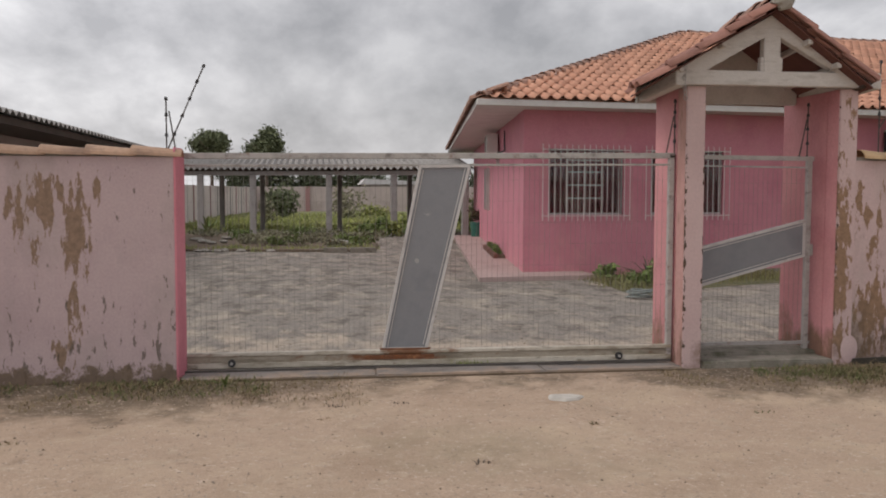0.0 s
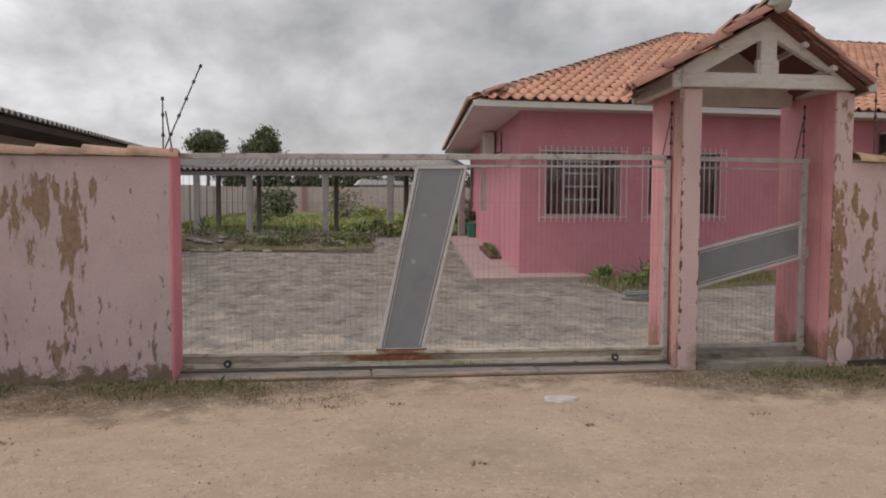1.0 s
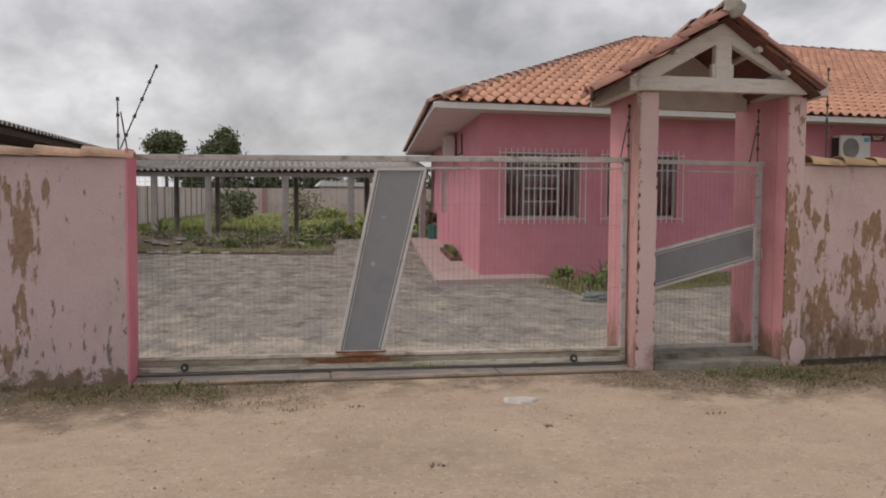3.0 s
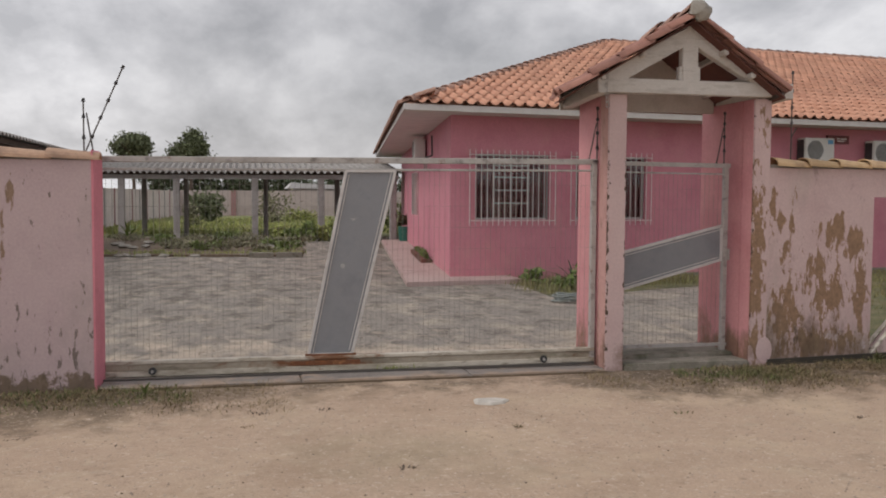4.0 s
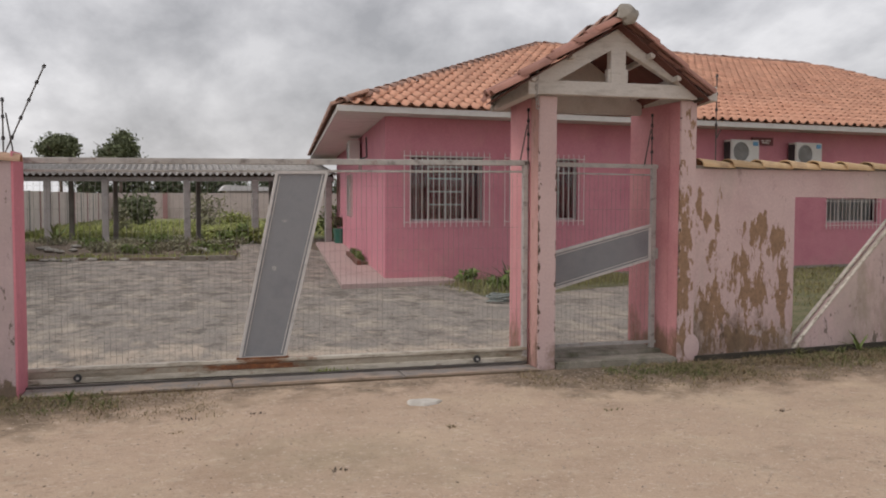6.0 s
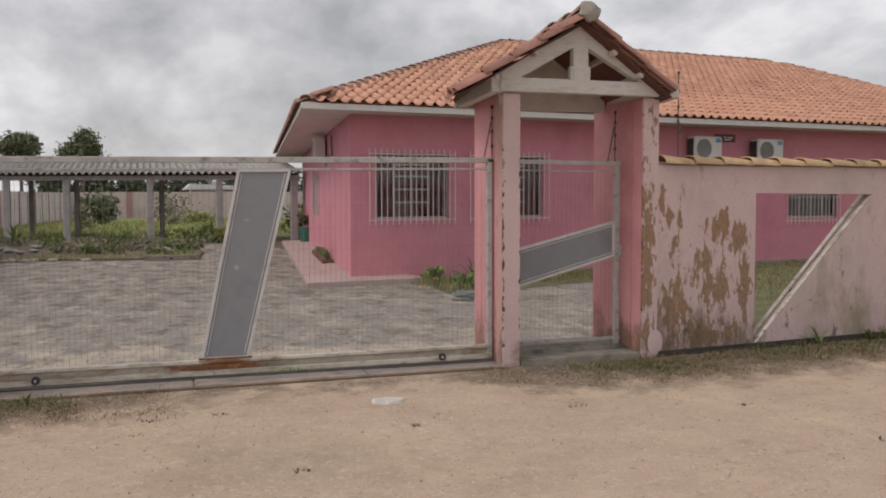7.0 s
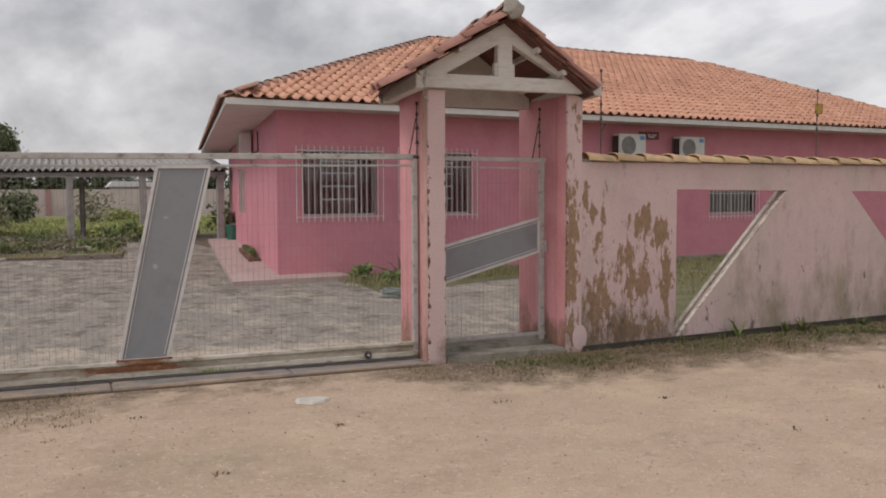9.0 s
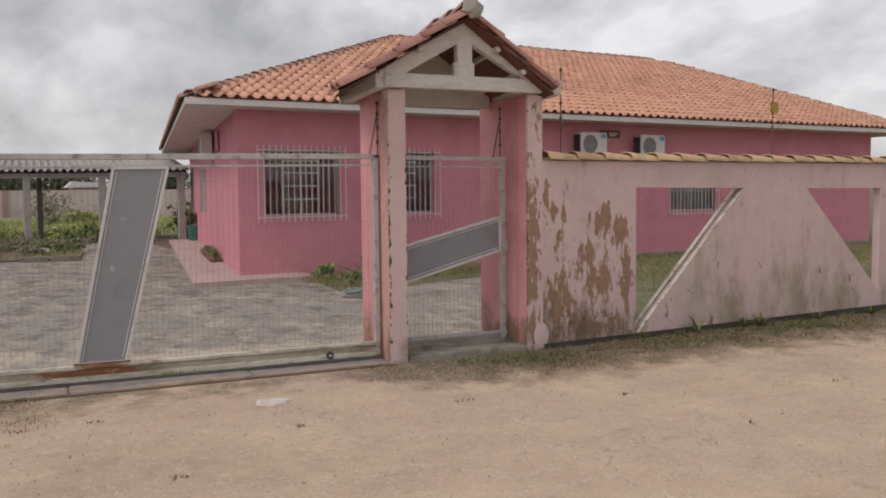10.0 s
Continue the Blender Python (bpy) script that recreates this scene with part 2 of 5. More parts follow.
overlay(pier_pink, (0.19, 0.115, 0.065), 0.55, 0.72, 3.0, (1, 1, 0.6), regions=(("Z", 0.55, 0.05, 0.26), ("Z", 0.6, 0.9, -0.25)), strength=0.85, detail=11)
pier_dirty = material("dusty_pier_side_paint", ((0.47, 0.265, 0.245), (0.53, 0.31, 0.285), (0.43, 0.24, 0.22)), 1.1, 30, 0.85, 0.2)
overlay(pier_dirty, (0.36, 0.21, 0.15), 0.46, 0.66, 2.2, (1, 1, 0.4), strength=0.6, detail=11)
overlay(pier_dirty, (0.17, 0.10, 0.065), 0.55, 0.72, 5.0, (1, 1, 0.5), regions=(("Z", 0.9, 0.05, 0.17),), strength=0.85, detail=11)
end_pink = material("bright_pink_paint", ((0.60, 0.20, 0.25), (0.66, 0.24, 0.29), (0.56, 0.18, 0.23)), 1.1, 30, 0.8, 0.15)
wood = material("weathered_grey_timber", ((0.46, 0.43, 0.39), (0.58, 0.55, 0.51), (0.52, 0.49, 0.45)), 5, 70, 0.85, 0.3, stretch=(1, 1, 4))
steel = material("grey_painted_steel", ((0.31, 0.29, 0.27), (0.43, 0.405, 0.38), (0.36, 0.34, 0.32)), 4, 90, 0.55, 0.1)
overlay(steel, (0.10, 0.085, 0.07), 0.53, 0.70, 11.0, (0.6, 1, 1), strength=0.75)
overlay(steel, (0.16, 0.065, 0.03), 0.62, 0.72, 5.0, regions=(("Z", 0.30, 0.1, 0.04),), strength=0.8)
rust = material("rusted_steel", ((0.26, 0.095, 0.035), (0.15, 0.06, 0.03), (0.36, 0.16, 0.07)), 12, 90, 0.9, 0.3)
sill_steel = material("stained_cream_steel", ((0.30, 0.25, 0.19), (0.40, 0.35, 0.28), (0.23, 0.19, 0.14)), 2.2, 60, 0.75, 0.2, stretch=(0.6, 1, 2), grainy=0.1)
overlay(sill_steel, (0.11, 0.09, 0.06), 0.56, 0.68, 4.0, (0.5, 1, 2.5), strength=0.7)
overlay(sill_steel, (0.17, 0.06, 0.02), 0.62, 0.72, 6.0, (0.6, 1, 1), strength=0.9, blobs=((-0.12, 0.10, 0.42, 0.08, 0.22),))
sheet = material("grey_gate_panel", ((0.19, 0.196, 0.212), (0.23, 0.236, 0.25), (0.21, 0.216, 0.23)), 3, 140, 0.45, 0.08)
overlay(sheet, (0.45, 0.43, 0.41), 0.72, 0.76, 9.0, (0.7, 1, 1.4), strength=0.55, blobs=((0.02, 1.04, 0.022, 0.04, 0.36), (0.13, 1.50, 0.06, 0.02, 0.22), (0.35, 1.62, 0.05, 0.015, 0.22), (0.1, 1.70, 0.05, 0.015, 0.20)))
window_paint = material("dull_white_window_paint", ((0.40, 0.375, 0.36), (0.47, 0.44, 0.425)), 3, 60, 0.6, 0.1)
edge_paint = material("pale_panel_edge_paint", ((0.44, 0.42, 0.40), (0.56, 0.54, 0.52), (0.48, 0.46, 0.44)), 5, 90, 0.55, 0.1)
overlay(edge_paint, (0.14, 0.085, 0.05), 0.60, 0.72, 9.0, strength=0.7)
white_paint = material("white_fascia_paint", ((0.60, 0.57, 0.54), (0.68, 0.65, 0.62), (0.56, 0.53, 0.50)), 1.5, 50, 0.7, 0.1)
grille_paint = material("white_grille_paint", ((0.68, 0.63, 0.61), (0.75, 0.70, 0.68)), 3, 80, 0.6, 0.1)
clay = material("clay_roof_tile", ((0.49, 0.245, 0.16), (0.57, 0.31, 0.212), (0.44, 0.22, 0.15)), 0.9, 40, 0.85, 0.2, island=0.13)
overlay(clay, (0.16, 0.09, 0.06), 0.62, 0.82, 1.8, (1, 1, 1), strength=0.7)
cap = material("mossy_ridge_tile", ((0.30, 0.175, 0.13), (0.40, 0.24, 0.18), (0.17, 0.11, 0.09)), 4, 40, 0.9, 0.3, each=0.2)
old_clay = material("old_clay_tile", ((0.29, 0.14, 0.11), (0.35, 0.18, 0.14), (0.235, 0.12, 0.098)), 3, 40, 0.9, 0.25, each=0.2)
coping_clay = material("ochre_coping_tile", ((0.42, 0.28, 0.145), (0.50, 0.35, 0.20), (0.30, 0.20, 0.12)), 3.5, 40, 0.9, 0.25, each=0.18)
overlay(coping_clay, (0.10, 0.085, 0.06), 0.62, 0.75, 5.0, strength=0.7)
coping_red = material("reddish_coping_tile", ((0.34, 0.215, 0.145), (0.42, 0.275, 0.19), (0.25, 0.165, 0.12)), 3.5, 40, 0.9, 0.25, each=0.18)
mortar = material("grey_mortar", ((0.26, 0.24, 0.21), (0.34, 0.32, 0.28), (0.20, 0.18, 0.16)), 4, 60, 0.95, 0.4)
concrete = material("stained_concrete", ((0.24, 0.215, 0.185), (0.34, 0.31, 0.27), (0.19, 0.165, 0.14)), 1.8, 70, 0.95, 0.35, grainy=0.14)
overlay(concrete, (0.07, 0.075, 0.035), 0.62, 0.74, 2.6, strength=0.6)
kerb_concrete = material("dirty_kerb_concrete", ((0.165, 0.145, 0.13), (0.24, 0.215, 0.197), (0.195, 0.175, 0.157)), 2.5, 70, 0.95, 0.4, grainy=0.16)
overlay(kerb_concrete, (0.38, 0.28, 0.205), 0.50, 0.64, 2.0, regions=(("Y", 0.1, -0.06, 0.12),), strength=0.8, detail=12, ragged=0.72)
overlay(kerb_concrete, (0.10, 0.085, 0.065), 0.56, 0.66, 6.0, (0.5, 1, 1), strength=0.75, shift=(4, 0, 0), detail=11, ragged=0.72)
mossy = material("mossy_concrete", ((0.17, 0.155, 0.12), (0.27, 0.245, 0.205), (0.12, 0.115, 0.08)), 3.0, 60, 0.95, 0.4, grainy=0.16)
overlay(mossy, (0.06, 0.065, 0.025), 0.55, 0.70, 4.0, strength=0.7)
cream_steel = material("cream_painted_rail", ((0.52, 0.47, 0.39), (0.60, 0.55, 0.47), (0.44, 0.39, 0.31)), 4, 60, 0.6, 0.1)
overlay(cream_steel, (0.24, 0.20, 0.135), 0.46, 0.66, 2.5, (0.5, 1, 2), strength=0.75, detail=12, ragged=0.72)
overlay(cream_steel, (0.13, 0.09, 0.05), 0.54, 0.66, 8.0, (0.4, 1, 1.5), strength=0.8, shift=(3, 1, 0), detail=10)
overlay(sill_steel, (0.20, 0.17, 0.125), 0.50, 0.68, 3.0, (0.35, 1, 1.6), strength=0.7, detail=11)
overlay(sill_steel, (0.13, 0.13, 0.065), 0.60, 0.70, 6.0, (0.5, 1, 1), strength=0.6, shift=(3, 0, 1))
overlay(sill_steel, (0.19, 0.075, 0.03), 0.62, 0.74, 9.0, (0.5, 1, 1.2), strength=0.95, blobs=((-0.30, 0.10, 0.42, 0.07, 0.30), (0.1, 0.1, 0.2, 0.05, 0.24)))
overlay(cream_steel, (0.20, 0.08, 0.03), 0.62, 0.76, 9.0, (0.5, 1, 1.2), strength=0.9, blobs=((-0.1, 0.16, 0.42, 0.06, 0.30),))
dirt = material("sandy_street_dirt", ((0.375, 0.268, 0.188), (0.475, 0.35, 0.255), (0.425, 0.306, 0.218)), 0.55, 75, 0.95, 0.6, relief=0.015, grainy=0.16)
overlay(dirt, (0.33, 0.255, 0.17), 0.55, 0.74, 0.75, strength=0.45, shift=(2.5, 0.4, 0))
overlay(dirt, (0.39, 0.285, 0.20), 0.52, 0.68, 2.4, strength=0.55, shift=(6, 3, 0))
overlay(dirt, (0.53, 0.41, 0.29), 0.50, 0.66, 0.8, strength=0.6, shift=(3.3, 8, 0), detail=12, ragged=0.62, regions=(("X", 2.0, 5.0, 0.05),))
overlay(dirt, (0.50, 0.405, 0.305), 0.56, 0.66, 5.0, strength=0.45, shift=(1, 7, 0))
overlay(dirt, (0.27, 0.19, 0.13), 0.60, 0.68, 9.0, strength=0.5, shift=(3, 1, 0))
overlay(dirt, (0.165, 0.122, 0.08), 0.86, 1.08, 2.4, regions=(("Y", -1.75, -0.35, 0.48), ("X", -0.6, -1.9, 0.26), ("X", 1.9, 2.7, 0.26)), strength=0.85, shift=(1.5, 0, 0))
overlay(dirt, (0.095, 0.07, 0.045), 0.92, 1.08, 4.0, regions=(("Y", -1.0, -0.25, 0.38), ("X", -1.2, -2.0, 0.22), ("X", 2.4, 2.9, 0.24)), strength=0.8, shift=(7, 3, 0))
overlay(dirt, (0.31, 0.25, 0.165), 0.58, 0.92, 3.0, strength=0.5, shift=(4, 2, 0), detail=10, blobs=((0.15, -2.5, 0.62, 0.62, 0.36), (-0.25, -2.2, 0.35, 0.3, 0.28), (0.55, -2.9, 0.4, 0.4, 0.28)), floor=True)
overlay(dirt, (0.52, 0.40, 0.31), 0.54, 0.62, 14.0, detail=10, strength=0.45, shift=(2, 9, 0), ragged=0.75)
overlay(dirt, (0.66, 0.55, 0.46), 0.60, 0.67, 24.0, detail=4.0, strength=0.55)
overlay(dirt, (0.17, 0.12, 0.085), 0.62, 0.68, 26.0, detail=4.0, strength=0.5, shift=(4, 0, 0))
lawn = material("lawn_soil", ((0.14, 0.165, 0.055), (0.20, 0.215, 0.08), (0.25, 0.225, 0.115)), 0.9, 12, 0.95, 0.4, relief=0.05)
lawn_front = material("worn_front_lawn", ((0.085, 0.09, 0.04), (0.14, 0.135, 0.062), (0.20, 0.165, 0.10)), 1.6, 14, 0.95, 0.6, relief=0.05, grainy=0.3)
yard_ground = material("rough_yard_surface", ((0.22, 0.195, 0.17), (0.33, 0.293, 0.255), (0.27, 0.24, 0.21)), 3.5, 38, 0.95, 0.9, relief=0.04, grainy=0.3, stretch=(1.15, 0.68, 1))
overlay(yard_ground, (0.47, 0.40, 0.325), 0.50, 0.60, 1.15, (1.15, 0.68, 1), strength=0.7, shift=(1.2, 0.3, 0), detail=14, ragged=0.68)
overlay(yard_ground, (0.125, 0.11, 0.092), 0.52, 0.62, 2.0, (1.15, 0.68, 1), regions=(("Y", 3.0, 8.0, 0.045),), strength=0.7, shift=(8, 2, 0), detail=14, ragged=0.70)
overlay(yard_ground, (0.56, 0.465, 0.37), 0.56, 0.68, 1.7, (1.15, 0.68, 1), regions=(("Y", 3.8, 0.7, 0.20), ("X", -0.5, 3.0, -0.05)), strength=0.85, shift=(5, 0, 0), detail=14, ragged=0.70)
overlay(yard_ground, (0.52, 0.44, 0.36), 0.56, 0.64, 5.0, (1.15, 0.68, 1), strength=0.6, detail=12, shift=(2, 5, 0), ragged=0.72)
overlay(yard_ground, (0.08, 0.07, 0.055), 0.57, 0.64, 8.0, (1.15, 0.68, 1), strength=0.75, shift=(11, 5, 0), detail=10, ragged=0.72)
cement = material("corrugated_fibre_cement", ((0.22, 0.208, 0.195), (0.33, 0.313, 0.295), (0.27, 0.256, 0.24)), 1.2, 40, 0.95, 0.3)
overlay(cement, (0.09, 0.08, 0.07), 0.55, 0.75, 1.4, strength=0.6)
post_paint = material("grey_concrete_post", ((0.29, 0.275, 0.265), (0.38, 0.36, 0.345), (0.33, 0.31, 0.295)), 2.5, 50, 0.9, 0.2)
dark_post = material("dark_weathered_post", ((0.16, 0.15, 0.14), (0.22, 0.205, 0.19)), 2.5, 50, 0.9, 0.2)
back_paint = material("far_wall_paint", ((0.44, 0.365, 0.35), (0.50, 0.42, 0.405), (0.40, 0.33, 0.315)), 0.6, 20, 0.9, 0.15)
maroon = material("dark_maroon_board", ((0.10, 0.04, 0.032), (0.15, 0.06, 0.045)), 3, 60, 0.9, 0.2)
dark_wood = material("dark_roof_timber", ((0.06, 0.045, 0.035), (0.09, 0.065, 0.05)), 3, 60, 0.9, 0.2)
plaster_grey = material("stained_grey_plaster", ((0.50, 0.465, 0.415), (0.58, 0.545, 0.49), (0.43, 0.395, 0.345)), 1.6, 50, 0.9, 0.2)
plaster = material("cream_plaster", ((0.42, 0.39, 0.35), (0.5, 0.47, 0.43)), 1, 30, 0.9, 0.15)
porch_tile = material("pinkish_porch_slab", ((0.40, 0.29, 0.265), (0.47, 0.35, 0.325), (0.36, 0.265, 0.24)), 1.2, 50, 0.8, 0.15)
curtain_cloth = material("burgundy_curtain", ((0.48, 0.13, 0.15), (0.62, 0.20, 0.22)), 2, 80, 0.95, 0.2)
# grey-blue puts the sky's reflection in the glass into the cloth colour
reflection_cloth = material("sky_reflection_curtain", ((0.30, 0.33, 0.37), (0.40, 0.43, 0.47)), 2, 80, 0.95, 0.2)
ac_white = material("air_conditioner_white", ((0.60, 0.58, 0.55), (0.66, 0.64, 0.61)), 2, 60, 0.5, 0.05)
dark_metal = material("dark_grille", ((0.03, 0.03, 0.032), (0.05, 0.05, 0.05)), 5, 80, 0.6, 0.1)
sticker_blue = material("blue_sticker", ((0.10, 0.28, 0.48), (0.12, 0.32, 0.52)), 5, 80, 0.5, 0.0)
rod = material("dark_fence_rod", ((0.06, 0.055, 0.05), (0.10, 0.085, 0.075)), 8, 90, 0.7, 0.1)
black_plastic = material("black_insulator", ((0.02, 0.02, 0.02), (0.035, 0.03, 0.03)), 8, 90, 0.5, 0.0)
bark = material("tree_bark", ((0.10, 0.075, 0.055), (0.16, 0.125, 0.10)), 4, 30, 0.95, 0.5)
leaf_dark = material("dark_tree_leaf", ((0.045, 0.06, 0.027), (0.07, 0.09, 0.04), (0.055, 0.075, 0.033)), 1.5, 30, 0.7, 0.0, island=0.4)
leaf_green = material("shrub_leaf", ((0.11, 0.16, 0.042), (0.18, 0.235, 0.07), (0.145, 0.19, 0.055)), 2, 30, 0.7, 0.0, island=0.4)
leaf_grey = material("grey_green_leaf", ((0.17, 0.17, 0.105), (0.26, 0.25, 0.155), (0.21, 0.205, 0.13)), 2, 30, 0.8, 0.0, island=0.4)
grass_green = material("lawn_grass", ((0.22, 0.265, 0.075), (0.31, 0.34, 0.11), (0.38, 0.345, 0.165)), 0.8, 30, 0.8, 0.0, island=0.4)
grass_olive = material("olive_yard_grass", ((0.16, 0.165, 0.06), (0.23, 0.215, 0.095), (0.27, 0.22, 0.12)), 0.9, 30, 0.85, 0.0, island=0.4)
verge_green = material("verge_grass", ((0.085, 0.10, 0.032), (0.13, 0.145, 0.05), (0.15, 0.135, 0.06)), 1.5, 30, 0.85, 0.0, island=0.4)
# lighter, greyer leaf colour: haze over the far trees is mixed in
leaf_tree = material("hazy_tree_leaf", ((0.10, 0.12, 0.06), (0.145, 0.165, 0.085), (0.12, 0.14, 0.072)), 1.5, 30, 0.75, 0.0, island=0.35)
foot_dark = material("dark_wall_foot", ((0.04, 0.034, 0.026), (0.065, 0.055, 0.042)), 4, 60, 0.95, 0.3)
pebble = material("street_pebble", ((0.27, 0.205, 0.16), (0.42, 0.335, 0.265), (0.34, 0.265, 0.205)), 8, 60, 0.95, 0.2, island=0.3)
grass_dry = material("dry_verge_grass", ((0.15, 0.112, 0.06), (0.23, 0.172, 0.098), (0.105, 0.10, 0.042)), 2.2, 30, 0.9, 0.0, island=0.4)
soil = material("dark_verge_soil", ((0.095, 0.067, 0.043), (0.155, 0.113, 0.075), (0.12, 0.087, 0.056)), 2, 80, 0.95, 0.5)
stone_grey = material("pale_stone", ((0.34, 0.29, 0.24), (0.44, 0.385, 0.33), (0.28, 0.235, 0.195)), 6, 60, 0.9, 0.4)
slab_white = material("broken_white_slab", ((0.51, 0.475, 0.42), (0.58, 0.545, 0.49), (0.45, 0.415, 0.365)), 6, 60, 0.85, 0.3)
pot_green = material("green_plastic_pot", ((0.02, 0.11, 0.085), (0.03, 0.14, 0.10)), 5, 80, 0.5, 0.05)
brick_red = material("planter_brick", ((0.125, 0.055, 0.038), (0.17, 0.08, 0.058), (0.10, 0.048, 0.038)), 6, 60, 0.9, 0.3, each=0.2)
pale_roof = material("pale_metal_roof", ((0.55, 0.54, 0.53), (0.62, 0.61, 0.60)), 1, 30, 0.6, 0.1)


def glass_material():
    m = bpy.data.materials.new("window_glass")
    m.use_nodes = True
    s = m.node_tree.nodes["Principled BSDF"]
    s.inputs["Base Color"].default_value = (0.75, 0.8, 0.8, 1)
    s.inputs["Roughness"].default_value = 0.03
    s.inputs["Transmission Weight"].default_value = 1.0
    s.inputs["IOR"].default_value = 1.45
    return m


glass = glass_material()

# ---- building helpers ----


def box(bm, x0, x1, y0, y1, z0, z1):
    v = [bm.verts.new(p) for p in ((x0, y0, z0), (x1, y0, z0), (x1, y1, z0), (x0, y1, z0), (x0, y0, z1), (x1, y0, z1), (x1, y1, z1), (x0, y1, z1))]
    for q in ((3, 2, 1, 0), (4, 5, 6, 7), (0, 1, 5, 4), (1, 2, 6, 5), (2, 3, 7, 6), (3, 0, 4, 7)):
        bm.faces.new([v[i] for i in q])
    return v


def prism(bm, outline, a, b):
    """A solid between two closed loops: outline holds points (x, z), at y = a and y = b (numbers, or functions of x)."""
    fa = a if callable(a) else (lambda x: a)
    fb = b if callable(b) else (lambda x: b)
    lo = [bm.verts.new((x, fa(x), z)) for x, z in outline]
    hi = [bm.verts.new((x, fb(x), z)) for x, z in outline]
    n = len(outline)
    bm.faces.new(lo)
    bm.faces.new(hi[::-1])
    for i in range(n):
        bm.faces.new((lo[i], hi[i], hi[(i + 1) % n], lo[(i + 1) % n]))


def tube(bm, p, q, r, n=8, r2=None):
    """A round bar from p to q."""
    p, q = Vector(p), Vector(q)
    turn = (q - p).to_track_quat("Z", "Y")
    rings = []
    for c, rad in ((p, r), (q, r if r2 is None else r2)):
        rings.append([bm.verts.new(c + turn @ Vector((rad * math.cos(2 * math.pi * k / n), rad * math.sin(2 * math.pi * k / n), 0))) for k in range(n)])
    for k in range(n):
        bm.faces.new((rings[0][k], rings[0][(k + 1) % n], rings[1][(k + 1) % n], rings[1][k]))
    bm.faces.new(rings[0][::-1])
    bm.faces.new(rings[1])


def beam(bm, p, q, w, h):
    """A square bar from p to q, w wide and h high."""
    p, q = Vector(p), Vector(q)
    turn = (q - p).to_track_quat("Y", "Z")
    n = (q - p).length
    v = box(bm, -w / 2, w / 2, 0, n, -h / 2, h / 2)
    for k in v:
        k.co = p + turn @ k.co


def soften(bm, width=0.008, segments=2):
    bmesh.ops.remove_doubles(bm, verts=bm.verts, dist=0.0003)
    sharp = [e for e in bm.edges if len(e.link_faces) == 2 and e.calc_face_angle(0) > 0.6]
    if sharp:
        bmesh.ops.bevel(bm, geom=sharp, offset=width, segments=segments, affect="EDGES", clamp_overlap=True)


def shape(name, bm, mat):
    bmesh.ops.recalc_face_normals(bm, faces=bm.faces)
    me = bpy.data.meshes.new(name)
    bm.to_mesh(me)
    bm.free()
    me.materials.append(mat)
    return me


def placed(ob):
    """Where an object stands in the world, through its parents."""
    return placed(ob.parent) @ ob.matrix_parent_inverse @ ob.matrix_basis if ob.parent else ob.matrix_basis


def under(ob, parent):
    """Hang ob under a parent without moving it."""
    ob.parent = parent
    ob.matrix_parent_inverse = placed(parent).inverted()
    return ob


def part(name, bm, mat, parent=None, label=""):
    ob = new(name, shape(name, bm, mat))
    if parent:
        under(ob, parent)
    return tagged(ob, label)


def piece(name, me, parent, m):
    """One more object on a shared mesh, at the pose m, under a thing."""
    ob = under(new(name, me), parent)
    ob.matrix_basis = m
    return ob


def thing(name, at, label, category, group="", kind=""):
    ob = new(name)
    ob.location = at
    ob.empty_display_size = 0.1
    bpy.context.view_layer.update()
    ob.matrix_basis = Matrix.Translation(at)
    return tagged(ob, label, category, group, kind)


def from_arrays(name, verts, faces, mat):
    me = bpy.data.meshes.new(name)
    me.from_pydata([tuple(v) for v in verts], [], [tuple(f) for f in faces])
    me.materials.append(mat)
    me.update()
    return me


# ---- ground ----
def east(x):
    """Front of the street wall east of the gate: it turns a little away from the street."""
    return 0.07 * (x - 4.29)


def ground_height(x, y):
    n = noise.noise(Vector((x * 0.35, y * 0.35, 0)))
    m = noise.noise(Vector((x * 1.7, y * 1.7, 4)))
    fade = min(1.0, max(0.0, (-0.35 - y) / 1.0))
    return -0.012 + fade * (0.03 * n + 0.009 * m - 0.01)


def make_ground():
    bm = bmesh.new()
    xs = [-1500, -400, -100, -40, -16] + [-10 + 0.25 * k for k in range(101)] + [18, 24, 60, 150, 500, 1500]
    ys = [-1500, -300, -60, -20, -13] + [-10 + 0.25 * k for k in range(43)] + [3, 10, 30, 70, 150, 500, 1500]
    grid = [[bm.verts.new((x, y, ground_height(x, y) if abs(x) < 30 and -16 < y < 2 else -0.012)) for x in xs] for y in ys]
    for j in range(len(ys) - 1):
        for i in range(len(xs) - 1):
            bm.faces.new((grid[j][i], grid[j][i + 1], grid[j + 1][i + 1], grid[j + 1][i]))
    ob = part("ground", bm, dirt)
    for p in ob.data.polygons:
        p.use_smooth = True
    tagged(ob, "sandy dirt street with gravel, ruts and faint stains", "ground", kind="structure")


def flat_area(name, outline, z, thick, mat, label, category="ground"):
    bm = bmesh.new()
    lo = [bm.verts.new((x, y, z - thick)) for x, y in outline]
    hi = [bm.verts.new((x, y, z)) for x, y in outline]
    n = len(outline)
    bm.faces.new(hi)
    bm.faces.new(lo[::-1])
    for i in range(n):
        bm.faces.new((lo[i], lo[(i + 1) % n], hi[(i + 1) % n], hi[i]))
    return tagged(part(name, bm, mat), label, category, kind="structure")


